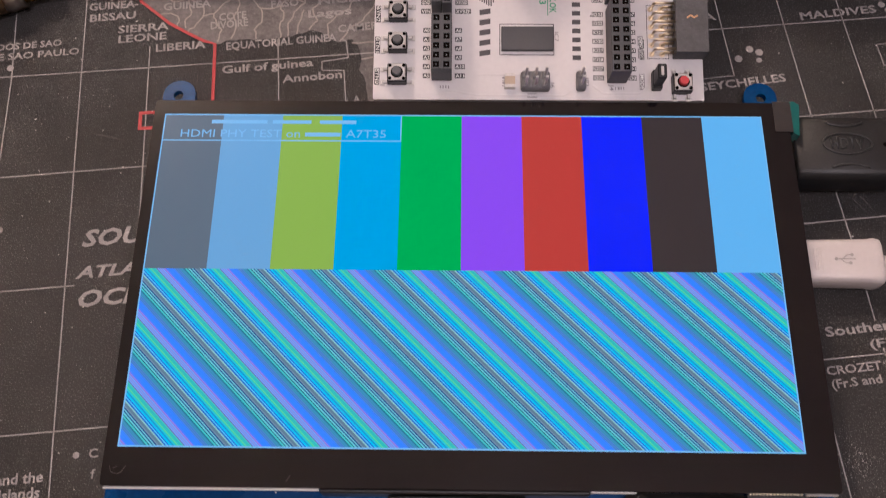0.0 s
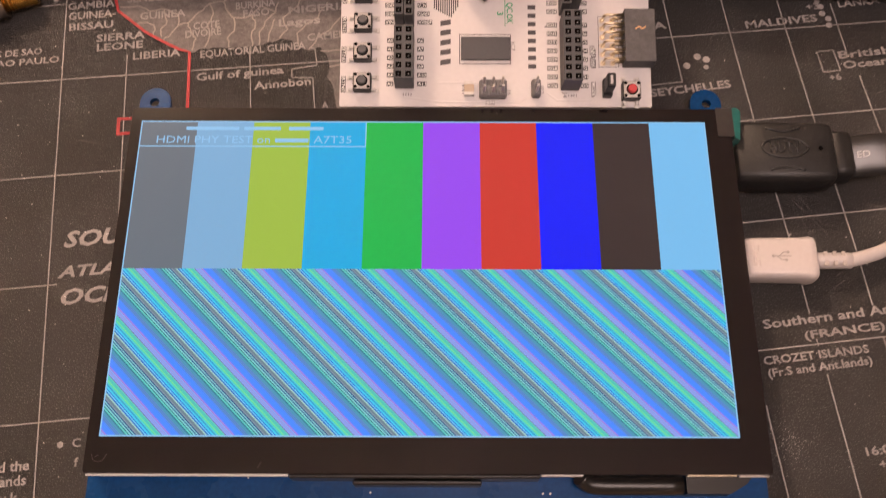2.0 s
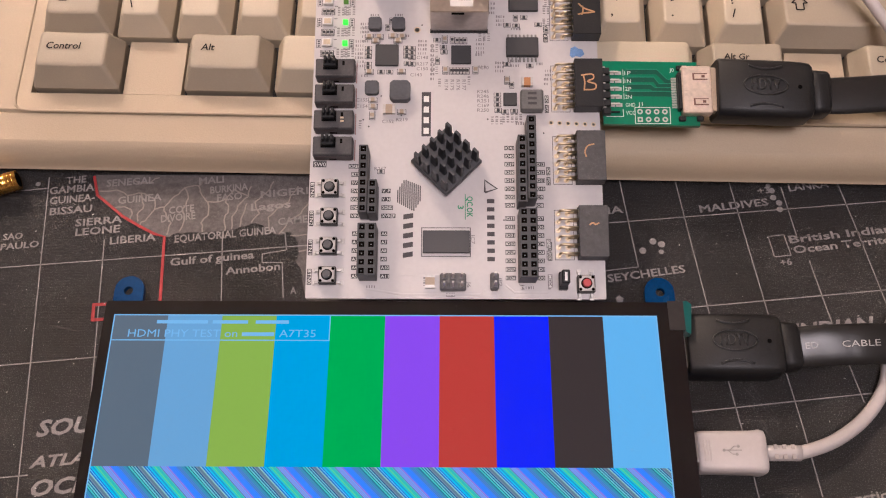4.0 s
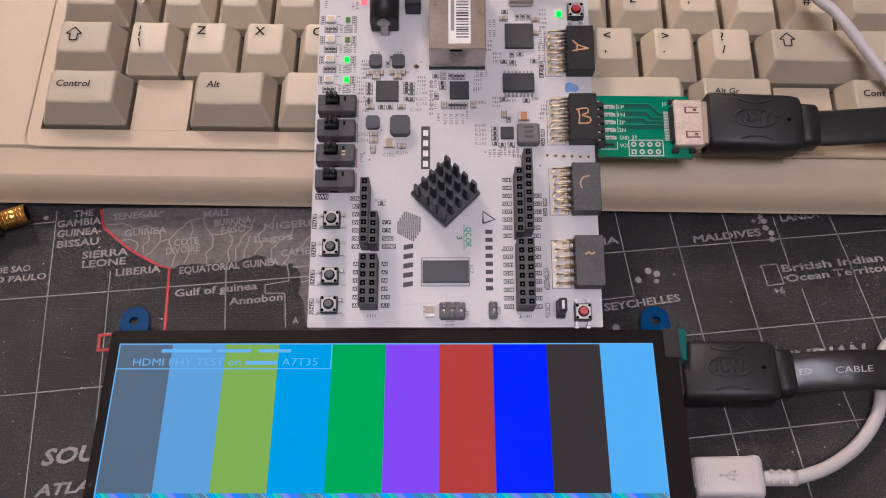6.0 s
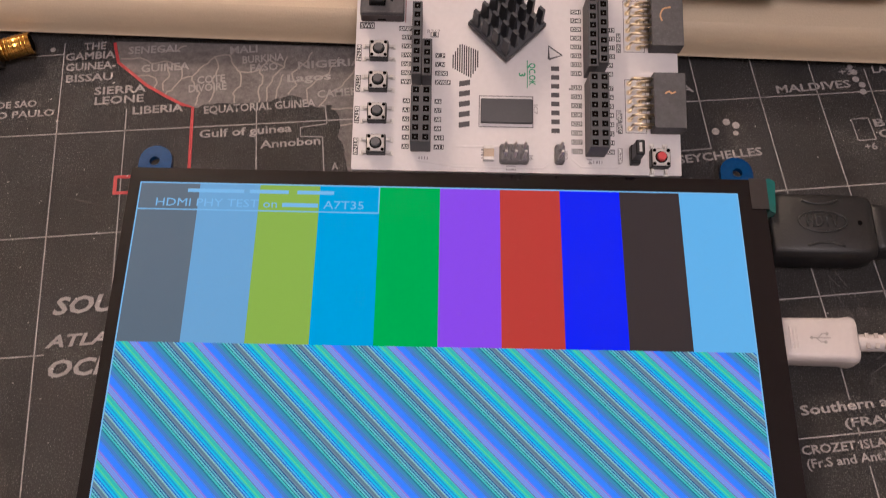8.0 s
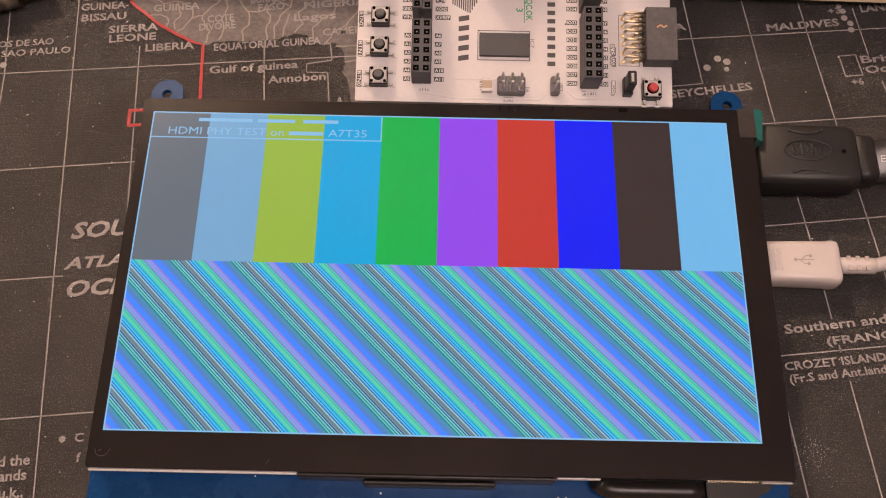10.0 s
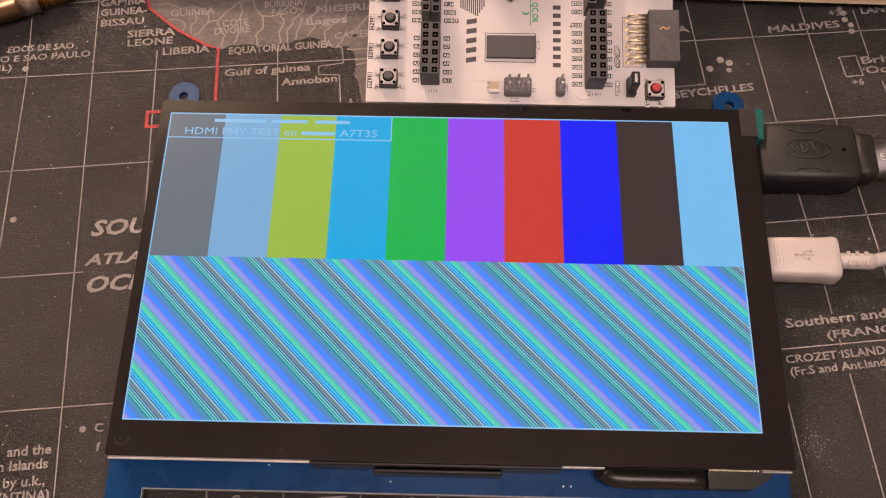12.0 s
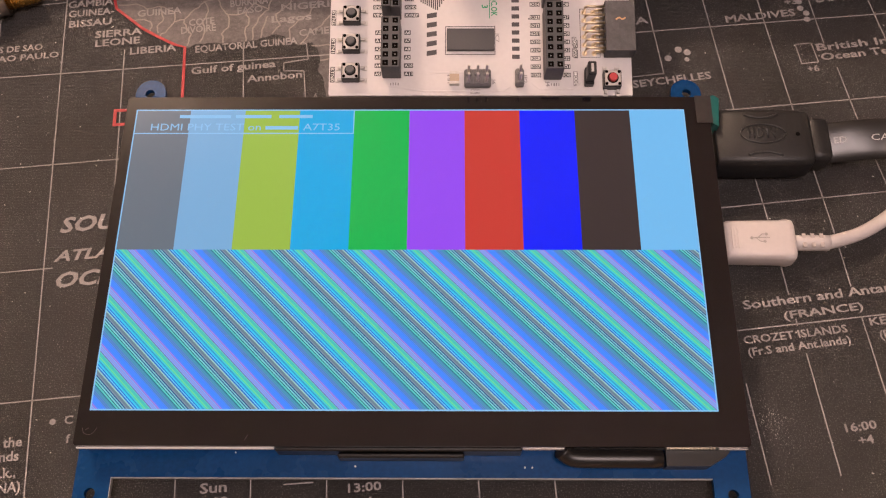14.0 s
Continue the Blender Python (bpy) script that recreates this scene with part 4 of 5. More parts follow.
def keyboard():
    tilt = math.degrees(math.atan(DECK_SLOPE))
    kb = thing("keyboard", "yellowed beige vintage keyboard with tall ivory and grey keys", "keyboard", pose(-0.10, 0.117, 0) @ pose(0, 0, 0, 0, 0, -1.05) @ pose(0.10, -0.117, 0))
    x0, x1, yf, yr = -0.158, 0.335, 0.0961, 0.268
    prof = [(yf + 0.007, 0.0), (yf + 0.006, 0.0020), (yf + 0.0003, 0.0028), (yf - 0.0002, 0.0034), (yf + 0.0002, 0.0040), (yf + 0.0006, 0.0058), (yf + 0.0014, 0.0086), (yf + 0.0027, 0.0108), (yf + 0.0050, 0.0128), (0.1095, 0.0148),
            (0.1100, 0.0144), (0.1106, 0.0155), (0.1164, deck_z(0.1164))]
    bm = bmesh.new()
    # front apron, from lip to key field
    a = [bm.verts.new((x0, y, z)) for y, z in prof]
    b = [bm.verts.new((x1, y, z)) for y, z in prof]
    for i in range(len(prof) - 1):
        f = bm.faces.new((a[i], b[i], b[i + 1], a[i + 1]))
        f.smooth = 3 < i < 8
    bmesh.ops.recalc_face_normals(bm, faces=bm.faces)
    part("case_front", bm, CASE_BEIGE, kb)

    def deck(name, xa, ya, xb, yb, material=CASE_BEIGE, low=0.0, drop=0.006):
        bm = bmesh.new()
        rect(bm, xa, ya, -drop, xb, yb, 0)
        for v in bm.verts:
            v.co.z += deck_z(v.co.y) + low
        return part(name, bm, material, kb)

    deck("case_side", x0, 0.1164, KEY_X - 0.0002, yr)
    deck("case_side", KEY_X + 15.02 * UNIT + 0.0002, 0.1164, x1, yr)
    deck("case_back", KEY_X - 0.0002, KEY_Y + 5.3 * UNIT, KEY_X + 15.02 * UNIT + 0.0002, yr)
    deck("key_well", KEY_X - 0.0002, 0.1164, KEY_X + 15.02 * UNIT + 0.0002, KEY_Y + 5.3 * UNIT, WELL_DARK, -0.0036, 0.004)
    deck("blank_cover", KEY_X + 1.52 * UNIT, KEY_Y - 0.0004, KEY_X + 2.48 * UNIT, KEY_Y + 0.98 * UNIT, CASE_BEIGE, 0.0001)
    deck("blank_cover", KEY_X + 12.52 * UNIT, KEY_Y - 0.0004, KEY_X + 13.48 * UNIT, KEY_Y + 0.98 * UNIT, CASE_BEIGE, 0.0001)
    rect_base = bmesh.new()
    rect(rect_base, x0, yf + 0.007, 0.0, x1, yr, 0.0095)
    part("case_base", rect_base, CASE_BEIGE, kb)
    # ridge round the key field
    ridge = [Vector((-0.1186, 0.20, deck_z(0.20) + 0.0001)), Vector((-0.1186, 0.1140, deck_z(0.1140) + 0.0001)), Vector((-0.1182, 0.1120, deck_z(0.1120))), Vector((-0.1168, 0.1106, 0.0155)), Vector((-0.113, 0.1102, 0.0154)), Vector((0.30, 0.1100, 0.0154))]
    part("field_ridge", sweep(bmesh.new(), ridge, ring(0.0005, 8)), CASE_BEIGE, kb)
    meshes = {}

    def key(col, row, units, dark, legend=()):
        k = (round(units, 2), dark)
        if k not in meshes:
            meshes[k] = mesh_of("key", key_mesh(units * UNIT, UNIT), KEY_DARK if dark else KEY_LIGHT)
        y = KEY_Y + row * UNIT
        ob = part("key", meshes[k], None, kb, "", (KEY_X + col * UNIT, y, deck_z(y)))
        ob.rotation_euler = (radians(tilt), 0, 0)
        for w, x, yy, size in legend:
            if w == "arrow":
                part("legend", arrow(bmesh.new(), x, yy, 0.00895, 0.0050), LEGEND, ob)
            else:
                lettering("legend", w, size, LEGEND, ob, (x, yy, 0.00895), height=0.0 if size else 0.0031, shear=0.12 if len(w) > 1 else 0.0, bold=0.012)

    key(0, 0, 1.5, True, (("Control", 0.0062, 0.0103, 0.0108),))
    key(2.5, 0, 1.5, True, (("Alt", 0.0068, 0.0106, 0.0043),))
    key(4, 0, 7, False)
    key(11, 0, 1.5, True, (("Alt Gr", 0.0068, 0.0106, 0.0080),))
    key(13.5, 0, 1.5, True, (("Control", 0.0062, 0.0103, 0.0108),))
    key(0, 1, 1.25, True, (("arrow", 0.0085, 0.0115, 0),))
    names = (("\\", "\u00a6"), ("Z", ""), ("X", ""), ("C", ""), ("V", ""), ("B", ""), ("N", ""), ("M", ""), (",", "<"), (".", ">"), ("/", "?"))
    for i, (a, b) in enumerate(names):
        if b:
            leg = ((a, 0.0060, 0.0068, 0), (b, 0.0060, 0.0118, 0))
        else:
            leg = ((a, 0.0060, 0.0118, 0),)
        key(1.25 + i, 1, 1, False, leg)
    key(12.25, 1, 2.75, True, (("arrow", 0.0086, 0.0125, 0),))
    key(0, 2, 1.25, True)
    key(1.25, 2, 0.5, True)
    third = ("A", "S", "D", "F", "G", "H", "J", "K", "L", ";", "'", "#")
    for i, a in enumerate(third):
        key(1.75 + i, 2, 1, False, ((a, 0.0060, 0.0075, 0),))
    key(13.75, 2, 1.25, True)
    key(0, 3, 1.5, True)
    for i in range(12):
        key(1.5 + i, 3, 1, False)
    key(13.5, 3, 1.5, True)
    for i in range(13):
        key(i, 4, 1, False)
    key(13, 4, 2, True)


keyboard()


def top_cable():
    c = thing("white_cord", "white round cord hanging across the keyboard", "cable")
    path = [(0.049, 0.166, 0.0385), (0.053, 0.185, 0.040), (0.075, 0.205, 0.044), (0.11, 0.185, 0.044), (0.1345, 0.1535, 0.038), (0.1425, 0.1455, 0.036), (0.1545, 0.127, 0.031), (0.175, 0.10, 0.02), (0.21, 0.07, 0.006), (0.27, 0.05, 0.0022)]
    part("cord", sweep(bmesh.new(), smooth_path(path), ring(0.0018, 14)), WHITE_CABLE, c)
    part("plug_body", rect(bmesh.new(), 0.0365 + 0.005, 0.158, 0.0340, 0.0565, 0.176, 0.0415, 0.0012, 2), WHITE_CABLE, c)


top_cable()


# ---- the white development board ----
BOARD_TILT = math.degrees(math.atan(0.21))
LEFT, RIGHT, NEAR, FAR = -23.4, 63.4, -1.5, 107.5


def fpga_board():
    b = thing("development_board", "white development board crowded with chips, headers and lit green lamps", "circuit board", pose(0, 0.05, 0.0125, BOARD_TILT, 0, 0))

    def mm(name, x0, y0, x1, y1, z0, z1, material, bevel=0.0, label="", parent=None):
        return part(name, rect(bmesh.new(), x0 * MM, y0 * MM, z0 * MM, x1 * MM, y1 * MM, z1 * MM, bevel * MM), material, parent or b, label)

    def ink(x0, y0, x1, y1, material=SILK, name="silkscreen_bar", z=0.03):
        return mm(name, x0, y0, x1, y1, 0.0, z, material)

    def outline(x0, y0, x1, y1, turn=0, w=0.16, material=SILK):
        """A thin printed rectangle, open inside."""
        bm = bmesh.new()
        for a, c, e, g in ((x0, y0, x1, y0 + w), (x0, y1 - w, x1, y1), (x0, y0 + w, x0 + w, y1 - w), (x1 - w, y0 + w, x1, y1 - w)):
            rect(bm, a * MM, c * MM, 0, e * MM, g * MM, 0.00003)
        return part("silkscreen_outline", bm, material, b)

    holes = [((48.7 + i * 2.54) * MM, (52.3 - i * 0.1) * MM, 0.0004) for i in range(6)] + [(8.1 * MM, 82.6 * MM, 0.0007)]
    part("circuit_board", slab(bmesh.new(), rounded(LEFT * MM, NEAR * MM, RIGHT * MM, FAR * MM, 0.0004, 3), -0.0016, 0.0, holes), WHITE_PCB, b, "white solder mask board")
    for x, y, r in holes:
        part("plated_hole", slab(bmesh.new(), [(x + (r + 0.00035) * math.cos(k * math.tau / 16), y + (r + 0.00035) * math.sin(k * math.tau / 16)) for k in range(16)], 0, 0.00005, [(x, y, r)]), GOLD, b)
    for x in (-12, 52):
        part("foot", disc(bmesh.new(), x * MM, 4 * MM, -0.0070, 0.0035, 0.0054, 14), BLACK_PLASTIC, b)

    # slide switches
    sw = mesh_of("switch_body", rect(bmesh.new(), 0, -0.0003, 0, 0.0117, 0.0058, 0.0042, 0.00025), SWITCH_GREY)
    top_rim = mesh_of("rim", rect(bmesh.new(), 0.0003, 0.0, 0.0042, 0.0114, 0.0006, 0.00445, 0.0001), SWITCH_GREY)
    knob = bmesh.new()
    for x, tall in ((0.0028, 0.0078), (0.0041, 0.0086), (0.0054, 0.0078)):
        rect(knob, x, 0.0034, 0.0050, x + 0.0008, 0.0052, tall, 0.00015)
    rect(knob, 0.0026, 0.0026, 0.0042, 0.0063, 0.0053, 0.0060, 0.0002)
    knob = mesh_of("slider", knob, BLACK_PLASTIC)
    for i in range(4):
        y = (40.6 + i * 8.25) * MM
        s = part("slide_switch", sw, None, b, "grey slide switch with black ribbed slider", (-0.0222, y, 0))
        part("rim", top_rim, None, s)
        part("slider", knob, None, s)
        # flat black patches: the shade in well and slot is only colour
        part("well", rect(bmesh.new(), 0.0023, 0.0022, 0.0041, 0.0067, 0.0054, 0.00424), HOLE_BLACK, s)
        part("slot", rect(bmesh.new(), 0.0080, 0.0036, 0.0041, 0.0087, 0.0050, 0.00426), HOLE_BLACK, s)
        for k in (0, 1) if i == 1 else ():
            part("contact", rect(bmesh.new(), 0.0079, (2.0 + k * 1.1) * MM, 0.0042, 0.0089, (2.5 + k * 1.1) * MM, 0.0044), GOLD, s)
        part("front_plate", rect(bmesh.new(), 0.0004, -0.00042, 0.0003, 0.0112, -0.0003, 0.0036), SWITCH_RED, s, "dull reddish front plate")
        part("front_notch", rect(bmesh.new(), 0.0046, -0.00050, 0.0010, 0.0068, -0.0004, 0.0018), HOLE_BLACK, s)
        part("shell_edge", rect(bmesh.new(), 0.0119, -0.0005, 0.0, 0.0122, 0.0060, 0.0004), RED_SILK, s)
    ink(-22.5, 38.1, -18.5, 40.0)
    lettering("silkscreen_word", "SW0", 0.0035, SILK_WHITE, b, (-0.0222, 0.0384, 0.00005), 0, 0.0012)

    # push buttons
    def button(x, y, cap, label):
        t = part("push_button", rect(bmesh.new(), -0.0025, -0.0025, 0, 0.0025, 0.0025, 0.0029, 0.0002), BLACK_PLASTIC, b, label, (x * MM, y * MM, 0))
        part("cover_plate", rect(bmesh.new(), -0.0023, -0.0023, 0.0029, 0.0023, 0.0023, 0.0032, 0.00025, 2), BUTTON_STEEL, t, "steel cover plate")
        part("plunger", disc(bmesh.new(), 0, 0, 0.0032, 0.00125, 0.0011, 20, 0.00115, 0.0002), cap, t)
        # black disc in place of the shade round the plunger
        part("plunger_gap_shade", disc(bmesh.new(), 0, 0, 0.0032, 0.0016, 0.00006, 20), HOLE_BLACK, t)
        for sx in (-1, 1):
            for sy in (-1, 1):
                part("rivet", disc(bmesh.new(), sx * 0.00178, sy * 0.00178, 0.0032, 0.00045, 0.0002, 10), HOLE_BLACK, t)
                part("solder", rect(bmesh.new(), sx * 0.0038 - 0.0007, sy * 0.0018 - 0.0007, 0.0, sx * 0.0038 + 0.0007, sy * 0.0018 + 0.0007, 0.0003, 0.0001), TIN, t)
                part("leg", rect(bmesh.new(), sx * 0.0031 - 0.0008, sy * 0.0018 - 0.00045, 0.0003, sx * 0.0031 + 0.0008, sy * 0.0018 + 0.00045, 0.0008, 0.00015), STEEL, t)
        return t

    for i in range(4):
        y = 4.9 + i * 8.75
        button(-17.0, y, PLUNGER, "steel push button with grey cap")
        lab = ink(-23.1, y - 2.4, -21.75, y + 2.3)
        lettering("silkscreen_word", "BTN%d" % i, 0.0042, SILK_WHITE, b, (-0.0229, (y + 2.05) * MM, 0.00005), -90, 0.0010)
    r = button(57.4, 2.6, RED_CAP, "push button with a red cap")
    r.rotation_euler = (0, 0, radians(90))
    button(59.0, 101.0, RED_CAP, "push button with a red cap").rotation_euler = (0, 0, radians(90))

    # socket strips
    def socket(x0, x1, y0, rows, cols):
        s = mm("socket_strip", x0, y0, x1, y0 + rows * 2.54, 0, 8.5, GREY_PLASTIC, 0.15, "black socket strip")
        w = (x1 - x0) / cols
        for i in range(rows):
            for j in range(cols):
                cx, cy = x0 + (j + 0.5) * w, y0 + (i + 0.5) * 2.54
                # flat black square on the solid top, coloured as the hole's shade
                mm("socket_hole_shade", cx - 0.78, cy - 0.78, cx + 0.78, cy + 0.78, 8.5, 8.53, HOLE_BLACK, 0, "", s)
                mm("contact", cx - 0.16, cy - 0.2, cx + 0.2, cy + 0.1, 8.52, 8.55, HEADER_GREY if (i + j) % 3 else GREY_PLASTIC, 0, "", s)
        return s

    socket(-8.1, -5.5, 22.0, 8, 1)
    socket(-5.35, -2.75, 21.7, 4, 1)
    socket(-8.0, -2.7, 3.7, 6, 2)
    socket(38.1, 43.2, 3.2, 8, 2)
    socket(37.9, 40.5, 25.2, 8, 1)
    socket(40.65, 43.3, 26.1, 10, 1)
    # header labels: dark tags with white lettering
    def tag(x0, y0, word, right=False, w=0.0):
        w = w or 0.3 + 0.78 * len(word)
        x0 = x0 - w if right else x0
        ink(x0, y0, x0 + w, y0 + 1.35, SILK, "silkscreen_tag")
        lettering("tag_word", word, (w - 0.36) * MM, SILK_WHITE, b, ((x0 + 0.18) * MM, (y0 + 0.22) * MM, 0.00005), 0, 0.0009, bold=0.01)

    for i in range(6):
        tag(-8.5, 4.4 + i * 2.54, "A%d" % (5 - i), True)
        tag(-1.9, 4.4 + i * 2.54, "A%d" % (11 - i))
    for i, w in enumerate(("VIN", "GND", "GND", "5V0", "3V3", "RST", "IOREF")):
        tag(-8.4, 22.5 + i * 2.54, w, True, 3.5 if len(w) > 4 else 0)
    for i, w in enumerate(("XVREF", "XGND", "V_N", "V_P")):
        tag(-1.9, 22.5 + i * 2.54, w)
    for i in range(16):
        y = (4.0 if i < 8 else 5.5) + i * 2.54
        tag(37.4, y, "IO%d" % (26 + i), True, 2.9)
        if i < 14:
            tag(43.6, y, "IO%d" % i, False, 2.3 if i < 10 else 2.9)

    # side sockets with gold pins
    for y0, ink_shape in ((78.9, "A"), (55.6, "B"), (32.8, "C"), (9.9, "D")):
        s = mm("side_socket", 55.5, y0, 63.9, y0 + 15.3, 0, 5.2, BLACK_PLASTIC if ink_shape in "AB" else DUSTY_PLASTIC, 0.12, "black right angle socket with gold pen mark")
        for i in range(6):
            y = y0 + 1.3 + i * 2.54
            bm = bmesh.new()
            sweep(bm, [Vector((0.0556, y * MM, 0.0039)), Vector((0.0508, y * MM, 0.0039)), Vector((0.0502, y * MM, 0.0034)), Vector((0.0501, y * MM, -0.0002))], ring(0.00040, 6), (0, 1, 0.01))
            part("pin", bm, GOLD, s)
            bm = bmesh.new()
            sweep(bm, [Vector((0.0556, (y + 0.1) * MM, 0.0014)), Vector((0.0532, (y + 0.1) * MM, 0.0013)), Vector((0.0528, (y + 0.1) * MM, -0.0002))], ring(0.00040, 6), (0, 1, 0.01))
            part("pin", bm, GOLD, s)
            part("pad", disc(bmesh.new(), 0.0500, y * MM, 0, 0.0008, 0.00008, 10), GOLD, s)
            part("pad", disc(bmesh.new(), 0.0528, y * MM, 0, 0.0008, 0.00008, 10), GOLD, s)
        cy = y0 + 7.8
        marks = {"A": [((57.2, cy + 2.2), (59.0, cy + 0.6), (62.2, cy - 0.6)), ((62.2, cy - 0.6), (59.0, cy - 1.0), (57.0, cy - 1.4)), ((58.4, cy + 1.4), (58.6, cy), (58.2, cy - 1.6))], "B": [((58.0, cy + 2.2), (58.4, cy), (58.2, cy - 2.4)), ((57.4, cy + 2.0), (60.6, cy + 2.4), (61.0, cy + 1.0), (59.2, cy + 0.1), (61.6, cy - 0.8), (61.2, cy - 2.4), (58.0, cy - 2.6))],
                 "C": [((60.6, cy + 3.2), (58.6, cy + 2.6), (57.8, cy + 0.8), (58.2, cy - 0.8))], "D": [((58.4, cy + 1.6), (59.4, cy + 2.2), (60.2, cy + 1.7), (61.2, cy + 2.2))]}[ink_shape]
        for path in marks:
            part("pen_mark", sweep(bmesh.new(), smooth_path([(x * MM, y * MM, 0.00522) for x, y in path], 4), ((-0.00022, -0.00003), (0.00022, -0.00003), (0.00022, 0.00003), (-0.00022, 0.00003))), GOLD_INK, s, "gold pen mark")
        for word, top, w in (("GND", y0 + 5.5, 2.5), ("VCC", y0 + 2.4, 2.5)):
            ink(46.9, top - w, 48.1, top, SILK, "silkscreen_tag")
            lettering("tag_word", word, (w - 0.4) * MM, SILK_WHITE, b, (0.0471, (top - 0.2) * MM, 0.00005), -90, 0.0008, bold=0.01)
        outline(48.9, y0 + 0.1, 54.6, y0 + 15.2)

    # chips
    def chip(x0, y0, x1, y1, h, material, pins=0, label="black chip"):
        c = mm("chip", x0, y0, x1, y1, 0.1, h, material, 0.12, label)
        for i in range(pins):
            x = x0 + 0.7 + i * (x1 - x0 - 1.4) / (pins - 1)
            for ya, yb in ((y0 - 1.5, y0 + 0.1), (y1 - 0.1, y1 + 1.5)):
                mm("lead", x - 0.27, ya, x + 0.27, yb, 0.05, 0.55, LEAD_TIN, 0.1, "", c)
        return c

    m = chip(10.4, 11.9, 24.1, 18.6, 1.1, CHIP_GREY, 0, "dark grey memory chip")
    mm("outline", 10.0, 10.9, 24.3, 11.1, 0, 0.03, SILK)
    mm("outline", 10.0, 19.5, 24.3, 19.7, 0, 0.03, SILK)
    for x in (9.9, 24.2):
        mm("outline", x, 10.9, x + 0.2, 19.7, 0, 0.03, SILK)
    chip(-4.6, 70.4, 2.5, 77.4, 0.9, CHIP_BLACK)
    chip(18.6, 71.1, 24.7, 77.1, 0.9, CHIP_BLACK)
    chip(36.3, 88.6, 45.4, 97.2, 1.2, CHIP_BLACK)
    chip(35.4, 73.4, 45.2, 79.4, 1.8, CHIP_BLACK, 8, "black chip with two rows of leads")
    chip(34.4, 57.6, 38.5, 61.7, 0.8, CHIP_BLACK)

    def inductor(x, y, w, h, material, label):
        o = [((x + a * w / 2) * MM, (y + c * w / 2) * MM) for a, c in ((-1, -0.7), (-0.7, -1), (0.7, -1), (1, -0.7), (1, 0.7), (0.7, 1), (-0.7, 1), (-1, 0.7))]
        part("inductor", slab(bmesh.new(), o, 0.0001, h * MM), material, b, label)

    inductor(-4.8, 83.9, 4.0, 2.2, FERRITE, "dark square inductor")
    inductor(2.4, 83.9, 4.0, 2.2, FERRITE, "dark square inductor")
    inductor(-5.4, 63.0, 4.2, 1.8, FERRITE, "dark square inductor")
    inductor(3.2, 61.6, 6.2, 3.0, FERRITE, "large dark square inductor")
    ind = mm("inductor", 39.4, 55.2, 46.3, 62.0, 0.1, 3.0, surface("grey_moulded_ferrite", (0.13, 0.128, 0.125), 0.5, grain=1500, vary=0.2, bump=0.2), 0.5, "grey moulded inductor")
    for i in range(3):
        mm("marking_bar", 41.6, 57.0 + i * 1.6, 44.2, 57.8 + i * 1.6, 3.0, 3.02, SILK, 0, "", ind)

    # small ceramic parts: tan body, tin ends
    def chip_part(x, y, w, d, h, body, name, turn=0):
        c = part(name, rect(bmesh.new(), -w / 2 * MM, -d / 2 * MM, 0, w / 2 * MM, d / 2 * MM, h * MM), body, b, "", (x * MM, y * MM, 0.00005), turn)
        if w < 2.5:
            half = (w / 2 + 0.35, d / 2 + 0.3) if turn == 0 else (d / 2 + 0.3, w / 2 + 0.35)
            outline(x - half[0], y - half[1], x + half[0], y + half[1])
        for s in (-1, 1):
            part("end_cap", rect(bmesh.new(), (s * w * 0.4 - w * 0.11) * MM, -d / 2 * MM - 0.00003, 0, (s * w * 0.4 + w * 0.11) * MM, d / 2 * MM + 0.00003, h * MM + 0.00004), TIN, c)
        return c

    chip_part(-0.1, 56.2, 3.6, 2.8, 1.4, TAN, "capacitor")
    chip_part(12.6, 3.4, 3.8, 2.7, 1.5, TAN, "capacitor", 90)
    chip_part(41.6, 65.0, 3.4, 2.6, 1.6, ORANGE_CERAMIC, "capacitor")
    for x, y, t in ((-6.6, 80.2, 0), (-3.6, 80.2, 0), (0.6, 80.4, 0), (3.4, 80.3, 0), (-4.6, 78.8, 0), (2.2, 78.9, 0), (-5.1, 59.4, 0), (-5.0, 57.3, 0), (3.7, 55.6, 0), (-5.2, 54.4, 90), (-6.4, 68.6, 0), (3.4, 68.7, 0),
                    (16.6, 79.4, 90), (16.8, 69.2, 90), (26.0, 69.3, 90), (36.0, 99.4, 0), (46.2, 99.0, 0), (35.6, 66.0, 90), (51.2, 87.6, 0), (46.0, 94.2, 0)):
        chip_part(x, y, 2.0, 1.2, 0.9, TAN, "capacitor", t)
